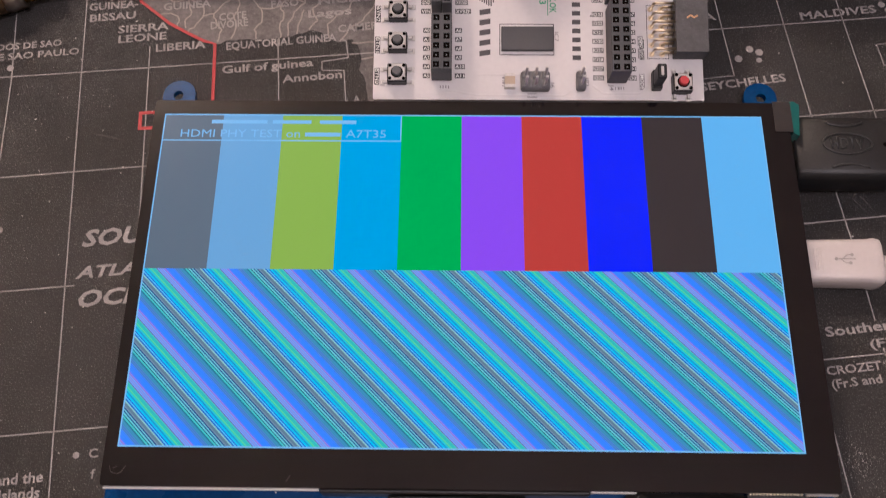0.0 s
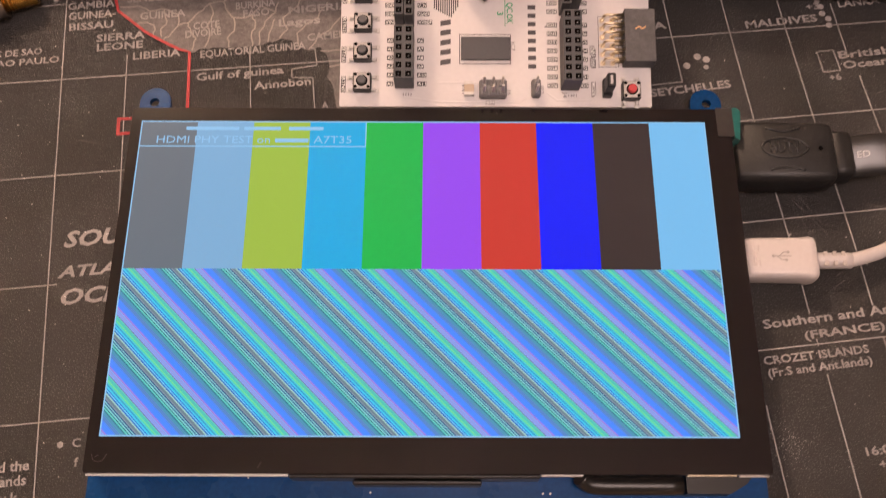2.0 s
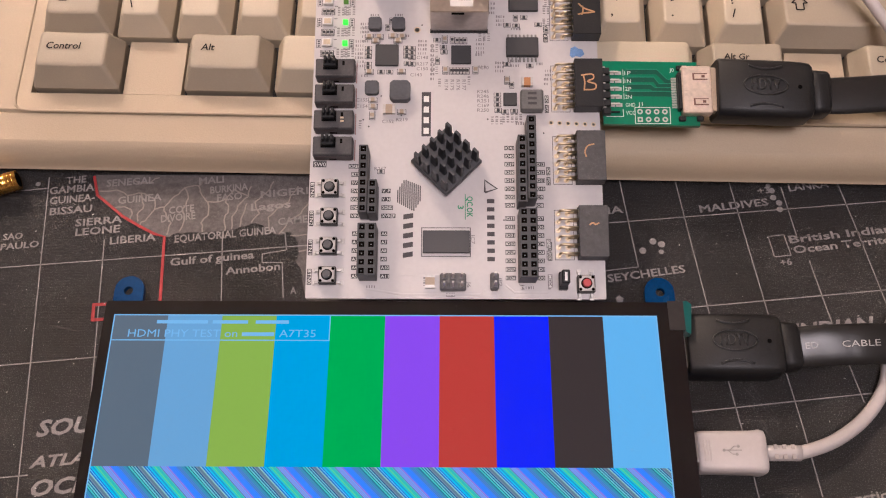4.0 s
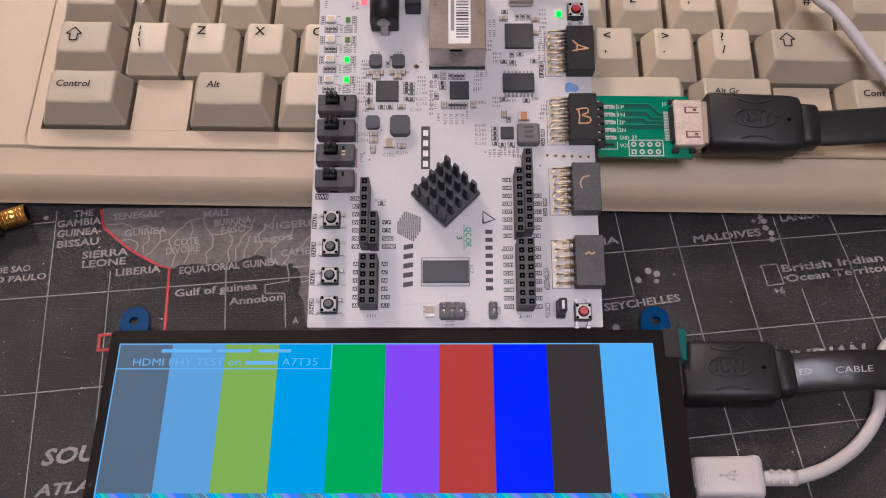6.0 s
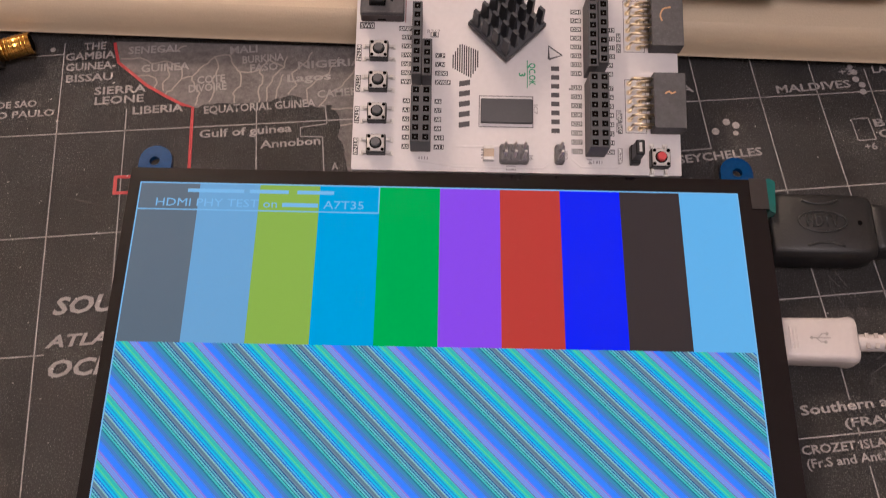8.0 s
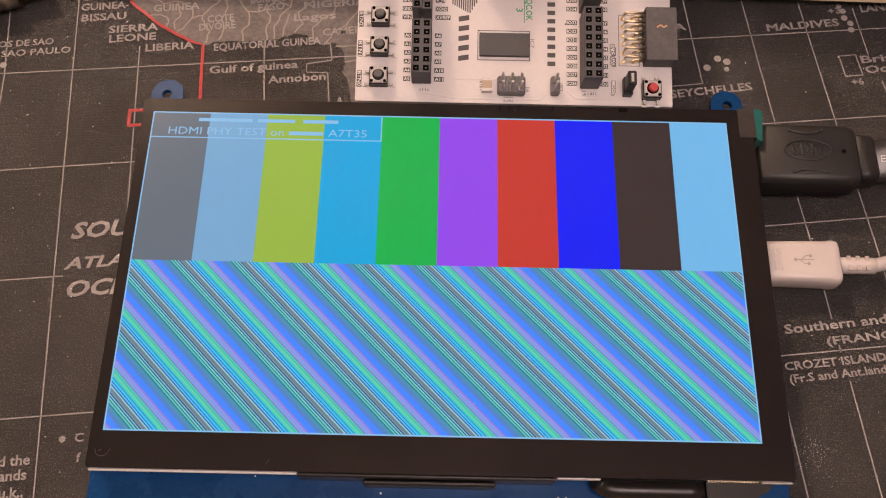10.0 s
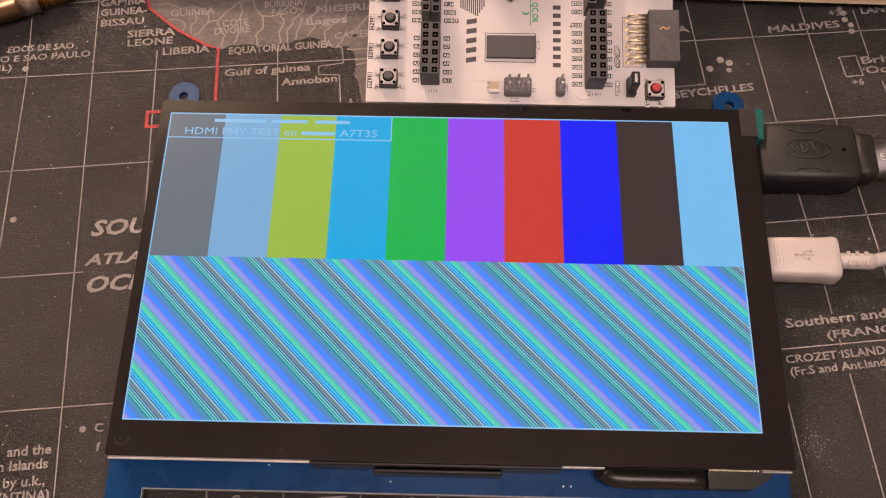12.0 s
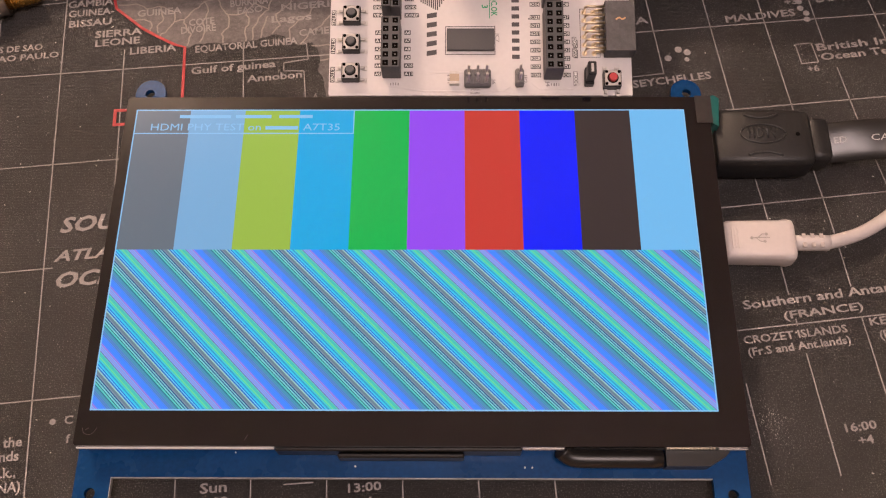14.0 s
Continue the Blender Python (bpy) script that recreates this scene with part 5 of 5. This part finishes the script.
    for x, y, t in ((-6.8, 76.4, 0), (-6.8, 75.0, 0), (-6.8, 73.6, 0), (-6.8, 71.2, 0), (-6.8, 69.9, 0), (5.0, 76.6, 0), (5.0, 75.2, 0), (5.0, 73.8, 0), (6.6, 76.4, 0), (6.6, 74.9, 0), (6.6, 73.4, 0), (5.2, 71.4, 0), (6.6, 71.2, 0),
                    (-2.8, 68.6, 0), (-0.2, 68.6, 0), (-1.0, 83.4, 90), (0.2, 85.6, 90), (14.2, 79.2, 0), (16.2, 76.8, 0), (16.4, 75.2, 0), (18.9, 79.2, 90), (20.4, 79.0, 90), (21.6, 79.0, 90), (22.8, 79.0, 90), (14.4, 72.2, 90),
                    (38.4, 86.6, 90), (35.8, 84.2, 0), (38.6, 84.0, 0), (45.4, 84.4, 0), (41.0, 86.8, 0), (35.6, 71.2, 0), (37.0, 64.4, 90), (42.6, 70.7, 0), (32.6, 61.2, 0), (32.6, 59.6, 0), (32.6, 58.0, 0), (32.8, 56.2, 0), (34.8, 55.8, 0),
                    (37.6, 56.0, 0), (47.8, 82.4, 90), (47.6, 79.6, 90), (-2.2, 36.8, 0), (40.4, 100.0, 90), (42.2, 100.0, 90), (44, 100, 90), (36.4, 102, 0)):
        chip_part(x, y, 1.5, 0.85, 0.5, CHIP_GREY, "resistor", t)
    for i in range(6):
        chip_part(18.6 + i * 1.0, 69.0, 1.6, 0.7, 0.5, CHIP_GREY, "resistor", 90)
    for k, yy in enumerate((99.1, 92.0, 85.0, 78.0)):
        led = mm("indicator_lamp", -21.0, yy - 1.3, -18.0, yy + 1.1, 0.05, 1.4, PAPER, 0.1, "unlit colour indicator lamp")
        mm("lens", -20.5, yy - 0.9, -18.5, yy + 0.7, 1.4, 1.5, LED_CLEAR, 0, "", led)
        for j in range(3):
            chip_part(-20.6 + j * 1.2, yy - 3.4, 1.5, 0.8, 0.5, CHIP_GREY, "resistor", 90)
        mm("indicator_lamp", -14.8, yy - 0.9, -13.3, yy + 0.7, 0.05, 0.9, LED_DIM if k < 2 else LED_GREEN, 0.1, "small green indicator lamp, " + ("dim" if k < 2 else "lit"))
        for xa in (-22.9, -12.8):
            outline(xa, yy - 1.5, xa + 1.5, yy + 1.4)
            for g in range(3):
                ink(xa + 0.4, yy - 1.1 + g * 0.8, xa + 1.1, yy - 0.6 + g * 0.8)
        for g in range(2):
            ink(-17.6, yy - 1.6 + g * 2.8, -16.6, yy - 1.4 + g * 2.8)
        outline(-21.6, yy - 4.5, -17.4, yy - 2.3)
        for i in range(3):
            for g in range(4):
                ink(-16.6 + i * 1.3, yy - 4.6 + g * 0.78, -15.8 + i * 1.3, yy - 4.6 + g * 0.78 + (0.3, 0.5, 0.4, 0.55)[(i + g) % 4], SILK_GREY, "designator_bar")
    mm("indicator_lamp", -10.0, 104.6, -8.2, 106.2, 0.05, 0.9, LED_RED, 0.1, "small red indicator lamp, lit")
    mm("indicator_lamp", 53.0, 100.0, 54.7, 101.8, 0.05, 0.9, LED_GREEN, 0.1, "small green indicator lamp, lit")

    # heat sink, turned by an eighth
    h = part("heat_sink", rect(bmesh.new(), -0.0075, -0.0075, 0.0012, 0.0075, 0.0075, 0.0030, 0.0002), SINK_BLACK, b, "black aluminium pin heat sink", (0.0172, 0.0393, 0), 45)
    part("chip_below", rect(bmesh.new(), -0.0070, -0.0070, 0.0001, 0.0070, 0.0070, 0.0012), CHIP_BLACK, h)
    fin = bmesh.new()
    vs = [fin.verts.new(p) for p in ((-0.00055, -0.0011, 0.003), (0.00055, -0.0011, 0.003), (0.00055, 0.0011, 0.003), (-0.00055, 0.0011, 0.003), (-0.0004, -0.0009, 0.0105), (0.0004, -0.0009, 0.0105), (0.0004, 0.0009, 0.0105), (-0.0004, 0.0009, 0.0105))]
    for f in ((4, 5, 6, 7), (0, 1, 5, 4), (1, 2, 6, 5), (2, 3, 7, 6), (3, 0, 4, 7)):
        fin.faces.new([vs[i] for i in f])
    fin_mesh = mesh_of("fin", fin, SINK_BLACK)
    for i in range(5):
        for j in range(4):
            part("fin", fin_mesh, None, h, "", ((-6.4 + i * 3.2) * MM, (-5.5 + j * 3.67) * MM, 0))

    # network socket
    n = mm("network_socket", 12.3, 81.8, 29.6, 109.0, 0, 13.2, SHELL_STEEL, 0.3, "steel network socket with barcode sticker")
    s = mm("sticker", 18.2, 83.6, 25.0, 108.6, 13.2, 13.26, PAPER, 0, "white sticker", n)
    random.seed(9)
    y = 85.6
    while y < 107:
        w = random.choice((0.25, 0.4, 0.6))
        mm("barcode_bar", 20.6, y, 24.4, y + w, 13.26, 13.29, SILK, 0, "", s)
        y += w + random.choice((0.3, 0.45, 0.6))
    mm("number_bar", 18.9, 88, 20.0, 106, 13.26, 13.29, SILK_GREY, 0, "", s)
    mm("shell_slot", 18.6, 81.75, 22.4, 81.8, 11.6, 12.9, HOLE_BLACK, 0, "", n)
    mm("skirt", 12.1, 81.5, 29.8, 82.4, 0, 1.2, BLACK_PLASTIC, 0, "", n)

    # power jack
    j = mm("power_jack", -6.6, 95.0, 2.4, 109.0, 0, 6.4, BLACK_PLASTIC, 0.4, "black barrel power jack")
    bm = sweep(bmesh.new(), [Vector((-0.0021, 0.0946, 0.0064)), Vector((-0.0021, 0.109, 0.0064))], ring(0.0043, 22))
    part("barrel", bm, BLACK_PLASTIC, j)
    part("contact", disc(bmesh.new(), -0.0021, 0.0, 0.0, 0.0021, 0.0006, 14), STEEL, j, "steel contact").matrix_basis = pose(0, 0.0944, 0.0072, 90, 0, 0)
    mm("tab", -3.2, 93.4, -0.8, 95.0, 0, 5.0, STEEL, 0.1, "", j)
    mm("terminal_block", 4.4, 101.0, 9.4, 108.0, 0, 6.5, BLACK_PLASTIC, 0.3, "small black connector")
    mm("usb_socket", 37.8, 103.6, 45.6, 109.2, 0, 2.8, SHELL_STEEL, 0.5, "steel micro USB socket")

    # pin headers and jumper
    def pins(x0, y0, cols, rows):
        p = mm("pin_header", x0, y0, x0 + cols * 2.54, y0 + rows * 2.54, 0, 2.5, HEADER_GREY, 0.45, "grey pin header with bright pins")
        for i in range(cols):
            for k in range(rows):
                cx, cy = x0 + (i + 0.5) * 2.54, y0 + (k + 0.5) * 2.54
                mm("collar", cx - 1.05, cy - 1.05, cx + 1.05, cy + 1.05, 2.4, 3.0, HEADER_GREY, 0.35, "", p)
                mm("pin", cx - 0.34, cy - 0.34, cx + 0.34, cy + 0.34, 2.5, 8.2, PIN_TIN, 0.12, "", p)
        return p

    pins(15.4, 0.6, 3, 2)
    pins(29.9, 0.8, 1, 2)
    jp = mm("jumper", 49.7, 1.0, 52.2, 6.1, 0.0, 2.5, BLACK_PLASTIC, 0.2, "pin header with black jumper cap")
    mm("cap", 49.8, 1.6, 52.1, 5.6, 2.5, 8.2, BLACK_PLASTIC, 0.3, "", jp)
    mm("cap_slot", 50.6, 2.4, 51.3, 4.8, 8.2, 8.25, STEEL, 0, "", jp)

    # marks: blue paint, stamp, maker marks as plain shapes
    part("paint_mark", slab(bmesh.new(), [(x * MM, y * MM) for x, y in ((54.9, 74.2), (55.2, 76.6), (56.6, 77.2), (57.6, 76.4), (58.8, 76.2), (59.4, 74.6), (58.2, 73.6), (56.8, 74.0), (55.6, 73.4))], 0, 0.00005), BLUE_INK, b, "blue paint mark")
    lettering("stamp", "QC.OK", 0.0064, GREEN_INK, b, (0.0233, 0.0292, 0.00006), -90, 0.0017, bold=0.02)
    lettering("stamp", "3", 0.0011, GREEN_INK, b, (0.0206, 0.0264, 0.00006), -90, 0.0017, bold=0.02)
    part("stamp_line", line(bmesh.new(), (0.0228, 0.0300), (0.0228, 0.0221), 0.00022, 0.00005), GREEN_INK, b)
    ink(9.7, 47.9, 12.5, 62.1, SILK, "name_plate")
    for i in range(4):
        ink(10.3, 48.7 + i * 3.4, 11.9, 50.6 + i * 3.4, SILK_WHITE, "name_bar", 0.05)
    # striped emblem with a slanted outline
    for i in range(12):
        x = 2.7 + i * 0.6
        low = 27.3 - (x - 2.6) * 0.56 if x < 7.4 else 24.6 + (x - 7.4) * 1.6
        high = 31.0 + (x - 2.6) * 1.65 if x < 4.7 else 34.4 - (x - 4.7) * 0.42
        ink(x, low, x + 0.36, high, SILK, "maker_stripe")
    # maker names, kept as plain blocks
    for i in range(5):
        y = (10.5 + i * 2.9) * MM
        part("maker_block", slab(bmesh.new(), [(0.0046, y), (0.0075, y + 0.0005), (0.0075, y + 0.0020), (0.0046, y + 0.0015)], 0, 0.00003), SILK, b)
    for i in range(8):
        ink(29.2, 9.6 + i * 2.5, 31.4, 10.9 + i * 2.5, SILK, "maker_block")
    tri = [Vector((28.6 * MM, 30.4 * MM, 0.00004)), Vector((28.6 * MM, 34.2 * MM, 0.00004)), Vector((32.2 * MM, 31.6 * MM, 0.00004)), Vector((28.6 * MM, 30.4 * MM, 0.00004))]
    part("maker_triangle", sweep(bmesh.new(), tri, ((-0.0003, -0.00002), (0.0003, -0.00002), (0.0003, 0.00002), (-0.0003, 0.00002))), SILK, b)
    # designators that can be read
    for word, x, y, turn in (("R245", 26.5, 61.8, 0), ("R246", 26.5, 60.3, 0), ("R251", 26.5, 58.8, 0), ("C169", 26.5, 57.3, 0), ("R250", 26.5, 55.8, 0), ("C152", -2.2, 52.1, 0), ("R219", 2.0, 52.7, 0), ("C155", -10.2, 59.0, 0), ("C154", -10.2, 57.0, 0),
                             ("C143", 6.1, 67.2, 0), ("C150", 8.0, 69.2, 0), ("R217", 8.0, 70.8, 0), ("C148", 8.0, 72.9, 0), ("C90", 27.4, 69.6, 0), ("R267", -4.2, 37.2, 0), ("IC7", 24.5, 17.4, -90), ("J6", 23.3, 3.6, -90), ("JP2", 32.4, 4.9, -90),
                             ("J4", 38.8, 2.9, -90), ("R174", 16.6, 66.2, -90), ("R175", 18.4, 66.2, -90), ("R176", 20.2, 66.2, -90), ("R177", 22.0, 66.2, -90)):
        lettering("designator", word, 0.00088 * len(word), SILK_GREY, b, (x * MM, y * MM, 0.00004), turn, 0.00105, bold=0.012)
    for word, x, y, w in (("MODE", 46.8, 5.6, 4.1), ("GND", 46.6, 16.2, 2.4), ("VCC", 46.6, 12.7, 2.4)):
        ink(x - 0.15, y - w - 0.15, x + 1.2, y + 0.15, SILK_GREY, "silkscreen_tag")
        lettering("tag_word", word, w * 0.92 * MM, SILK_WHITE, b, ((x + 0.1) * MM, (y - 0.1) * MM, 0.00005), -90, 0.0009, bold=0.01)
    ink(17.2, -0.9, 19.8, 0.3, SILK_GREY, "silkscreen_tag")
    lettering("tag_word", "SPI", 0.0020, SILK_WHITE, b, (0.0175, -0.0007, 0.00005), 0, 0.0008)
    for path in (((-6.0, 1.4), (4.0, -0.2), (27.0, -0.2), (28.6, 1.2)), ((34.4, 2.6), (37.0, 0.4), (46.6, 0.4), (48.8, 2.4)), ((4.0, 5.4), (22.5, 5.6))):
        part("raised_trace", sweep(bmesh.new(), [Vector((x * MM, y * MM, 0.00001)) for x, y in path], ((-0.0003, 0), (0.0003, 0), (0.0002, 0.00005), (-0.0002, 0.00005))), WHITE_PCB, b)
    for x, y in ((-7.9, 53.2), (3.6, 54.6), (-2.6, 60.8), (-6.2, 51.0), (9.6, 84.2), (29.6, 53.4), (34.2, 22.0), (46.4, 49.0)):
        part("via", disc(bmesh.new(), x * MM, y * MM, 0, 0.00026, 0.00004, 10), SILK, b)
    # designators too small to read: thin grey bars
    for x, y, w, k in ((27, 70, 3, 1), (-8.8, 67, 2.6, 1), (26.0, 74, 2.6, 1), (37.0, 82.6, 3.4, 1), (44.6, 71, 3, 1),
                       (-8.9, 78.4, 2.6, 4), (4.4, 80.2, 2.4, 1), (36.6, 70.4, 3.6, 2), (47.6, 96, 2.6, 5), (30, 88, 3, 3), (12.2, 66.0, 1.0, 8), (46.8, 64.4, 1.6, 2), (8.4, 103, 1.2, 2)):
        for i in range(k):
            for g in range(max(2, int(w / 0.8))):
                ink(x + g * 0.8, y + i * 1.55, x + g * 0.8 + random.choice((0.3, 0.45, 0.55)), y + 0.8 + i * 1.55, SILK_GREY, "designator_bar")
    def designators(x, y, cols, rows, upright=False):
        """A block of printed part numbers too small to read: short dark strokes, row by row."""
        bm = bmesh.new()
        for i in range(cols):
            for k in range(rows):
                for g in range(4):
                    a, c = (x + i * 1.35, y + k * 3.6 + g * 0.72) if upright else (x + i * 3.6 + g * 0.72, y + k * 1.35)
                    long, wide = random.choice((0.75, 0.85)), random.choice((0.22, 0.3, 0.48))
                    e, f = (a + long, c + wide) if upright else (a + wide, c + long)
                    rect(bm, a * MM, c * MM, 0, e * MM, f * MM, 0.00003)
        part("designator_block", bm, SILK_GREY, b)

    for x, y, cols, rows, upright in ((-10.8, 70.2, 1, 7, False), (-9.4, 81.4, 1, 3, False), (8.4, 74.4, 1, 4, False), (12.4, 68.0, 2, 3, True), (26.2, 74.8, 1, 4, False), (27.0, 79.0, 3, 1, True),
                                      (14.6, 64.0, 1, 1, True), (23.6, 64.6, 1, 1, True), (32.0, 68.6, 1, 3, False), (47.2, 66.0, 1, 3, False), (46.8, 84.0, 3, 1, True), (32.4, 84.0, 1, 3, False),
                                      (-6.4, 87.2, 1, 1, False), (1.2, 87.2, 1, 1, False), (47.4, 90.4, 2, 2, True), (31.2, 93.0, 2, 2, True), (38.0, 51.6, 2, 1, False), (30.6, 51.8, 3, 1, True),
                                      (-9.2, 50.4, 1, 1, True), (-13.0, 103.0, 2, 1, True), (-21.8, 103.6, 1, 1, True), (10.6, 2.2, 1, 1, True), (-5.8, 1.6, 1, 1, False), (40.2, 1.4, 1, 1, False)):
        designators(x, y, cols, rows, upright)
    for x, y, n_bars in ((34.0, 52.4, 5), (-14.6, 80.6, 3), (-14.6, 87.6, 3), (-14.6, 94.6, 3), (-14.6, 73.6, 3), (46.9, 88, 3), (25, 83, 4)):
        for i in range(n_bars):
            for g in range(4):
                ink(x + i * 1.3, y + g * 0.78, x + 0.8 + i * 1.3, y + g * 0.78 + random.choice((0.3, 0.45, 0.55)), SILK_GREY, "designator_bar")


fpga_board()


# ---- the green video adapter and its lead ----
def adapter():
    m = pose(0, 0.05, 0.0125, BOARD_TILT, 0, 0) @ pose(0.0639, 0.0526, 0.0006)
    a = thing("video_adapter", "small green adapter board with a steel video socket", "circuit board", m)

    def mm(name, x0, y0, x1, y1, z0, z1, material, bevel=0.0, label="", parent=None):
        return part(name, rect(bmesh.new(), x0 * MM, y0 * MM, z0 * MM, x1 * MM, y1 * MM, z1 * MM, bevel * MM), material, parent or a, label)

    part("circuit_board", slab(bmesh.new(), [(0.0003, -0.0014), (0.0290, -0.0020), (0.0290, 0.0184), (0.0003, 0.0188)], 0, 0.0016), GREEN_PCB, a, "green solder mask board")
    for i in range(6):
        y = 2.2 + i * 2.56
        mm("pin_base", 0.0, y - 1.15, 2.3, y + 0.95, 1.0, 3.4, BLACK_PLASTIC, 0.2)
        mm("pin", -0.2, y + 0.7, 0.9, y + 1.3, 2.2, 3.45, STEEL, 0.1)
        mm("pin", 2.3, y - 0.3, 5.2, y + 0.3, 1.9, 2.4, PIN_TIN if i else BLACK_PLASTIC, 0.1)
        if i:
            mm("pad", 2.6, y - 0.75, 6.0, y + 0.35, 1.6, 1.75, TIN, 0.05)
    part("seam_line", line(bmesh.new(), (0.0039, 0.0040), (0.0039, 0.0158), 0.0003, 0.00178), GREEN_PCB, a)
    for i, w in enumerate(("VCC", "GND", "2N", "2P", "1N", "1P")):
        lettering("board_word", w, 0.00095 * len(w), SILK_WHITE, a, (0.0070, (1.5 + i * 2.55) * MM, 0.00166), 0, 0.0012)
        if i > 1:
            part("silkscreen_line", line(bmesh.new(), (0.0066, (1.2 + i * 2.55) * MM), (0.0066, (3.2 + i * 2.55) * MM), 0.00016, 0.00166), SILK_WHITE, a)
    for w, x, y in (("J1", 10.7, 4.3), ("J0", 20.6, 15.3)):
        lettering("board_word", w, 0.0014, SILK_WHITE, a, (x * MM, y * MM, 0.00166), 0, 0.0012)

    def hole(x, y, r, square=False):
        n = 4 if square else 14
        part("plated_hole", slab(bmesh.new(), [((x + r * math.cos((t + 0.5) * math.tau / n)) * MM, (y + r * math.sin((t + 0.5) * math.tau / n)) * MM) for t in range(n)], 0.0016, 0.00168, [(x * MM, y * MM, 0.0004)]), TIN, a)

    for i in range(4):
        for k in range(2):
            hole(11.2 + i * 2.48, 0.0 + k * 2.48, 1.1 if i + k == 0 else 0.85, i + k == 0)
    for p in (((9.7, -1.3), (20.2, -1.3)), ((20.2, -1.3), (20.2, 3.8)), ((20.2, 3.8), (9.7, 3.8)), ((9.7, 3.8), (9.7, -1.3)), ((1.2, 0.9), (6.2, 0.9)), ((6.2, 0.9), (6.2, 3.2)), ((1.2, 0.9), (1.2, 1.6))):
        part("silkscreen_line", line(bmesh.new(), [c * MM for c in p[0]], [c * MM for c in p[1]], 0.0002, 0.00166), SILK_WHITE, a)
    for pts in (((7.6, 15.2), (16.8, 15.2), (19.8, 12.0), (21.2, 12.0)), ((7.6, 12.7), (15.8, 12.7), (17.3, 10.6), (21.0, 10.6)), ((7.6, 10.4), (14.8, 10.4), (16.0, 9.3), (21.0, 9.3)), ((7.6, 8.1), (19.0, 8.1), (21.0, 7.9))):
        path = [Vector((x * MM, y * MM, 0.00161)) for x, y in pts]
        part("copper_track", sweep(bmesh.new(), path, ((-0.00075, -0.00002), (0.00075, -0.00002), (0.00075, 0.00002), (-0.00075, 0.00002))), GREEN_TRACK, a)
        edge = [v + Vector((0, 0.0009, 0.00002)) for v in path]
        part("track_edge", sweep(bmesh.new(), edge, ((-0.00012, -0.00002), (0.00012, -0.00002), (0.00012, 0.00002), (-0.00012, 0.00002))), GREEN_EDGE, a)
    for x, y in ((11.0, 15.4), (11.4, 13.1), (11.2, 8.4), (12.0, 8.0), (12.2, 12.6)):
        part("via", disc(bmesh.new(), x * MM, y * MM, 0.0016, 0.00045, 0.00006, 12), GREEN_TRACK, a)
    for i in range(19):
        mm("lead", 20.9, 3.6 + i * 0.52, 22.6, 3.86 + i * 0.52, 1.6, 1.9, PIN_TIN)
    s = mm("video_socket", 23.4, 0.9, 32.2, 15.9, 1.6, 4.8, SOCKET_TIN, 0.35, "bright steel video socket")
    for y in (4.4, 12.4):
        mm("spring_slot", 26.6, y - 1.1, 31.0, y + 1.1, 4.8, 4.83, SLOT_BROWN, 0, "", s)
        mm("spring_tongue", 27.1, y - 0.75, 31.2, y + 0.75, 4.82, 5.0, SOCKET_TIN, 0.05, "", s)
        mm("tongue_tip", 29.2, y - 0.4, 30.2, y + 0.4, 5.0, 5.15, SLOT_BROWN, 0.1, "", s)
    for y in (1.5, 8.4, 15.3):
        mm("shell_dent", 23.6, y - 0.5, 25.0, y + 0.5, 4.8, 4.95, SOCKET_TIN, 0.1, "", s)
    mm("inner_tongue", 32.2, 1.6, 33.9, 15.2, 1.9, 4.5, TAN, 0.1, "tan plastic tongue", s)
    mm("back_block", 22.4, 2.4, 23.6, 14.2, 1.6, 4.2, BLACK_PLASTIC, 0.3)
    for y in (0.2, 16.4):
        mm("anchor", 22.6, y - 0.9, 24.8, y + 0.7, 1.4, 2.6, BLACK_PLASTIC, 0.3, "", s)
        mm("anchor", 28.0, y - 0.9, 30.0, y + 0.7, 1.4, 2.6, BLACK_PLASTIC, 0.3, "", s)


adapter()
video_lead("video_cable", pose(0, 0.05, 0.0125, BOARD_TILT, 0, 0) @ pose(0.0975, 0.0617, -0.0030, 0, 2, -1.5),
           [(0.031, 0, 0.0054), (0.038, 0, 0.0056), (0.055, 0.0016, 0.0060), (0.075, 0.0036, 0.0066), (0.11, 0.008, 0.006), (0.2, 0.0, -0.004), (0.3, -0.02, -0.02)], False)
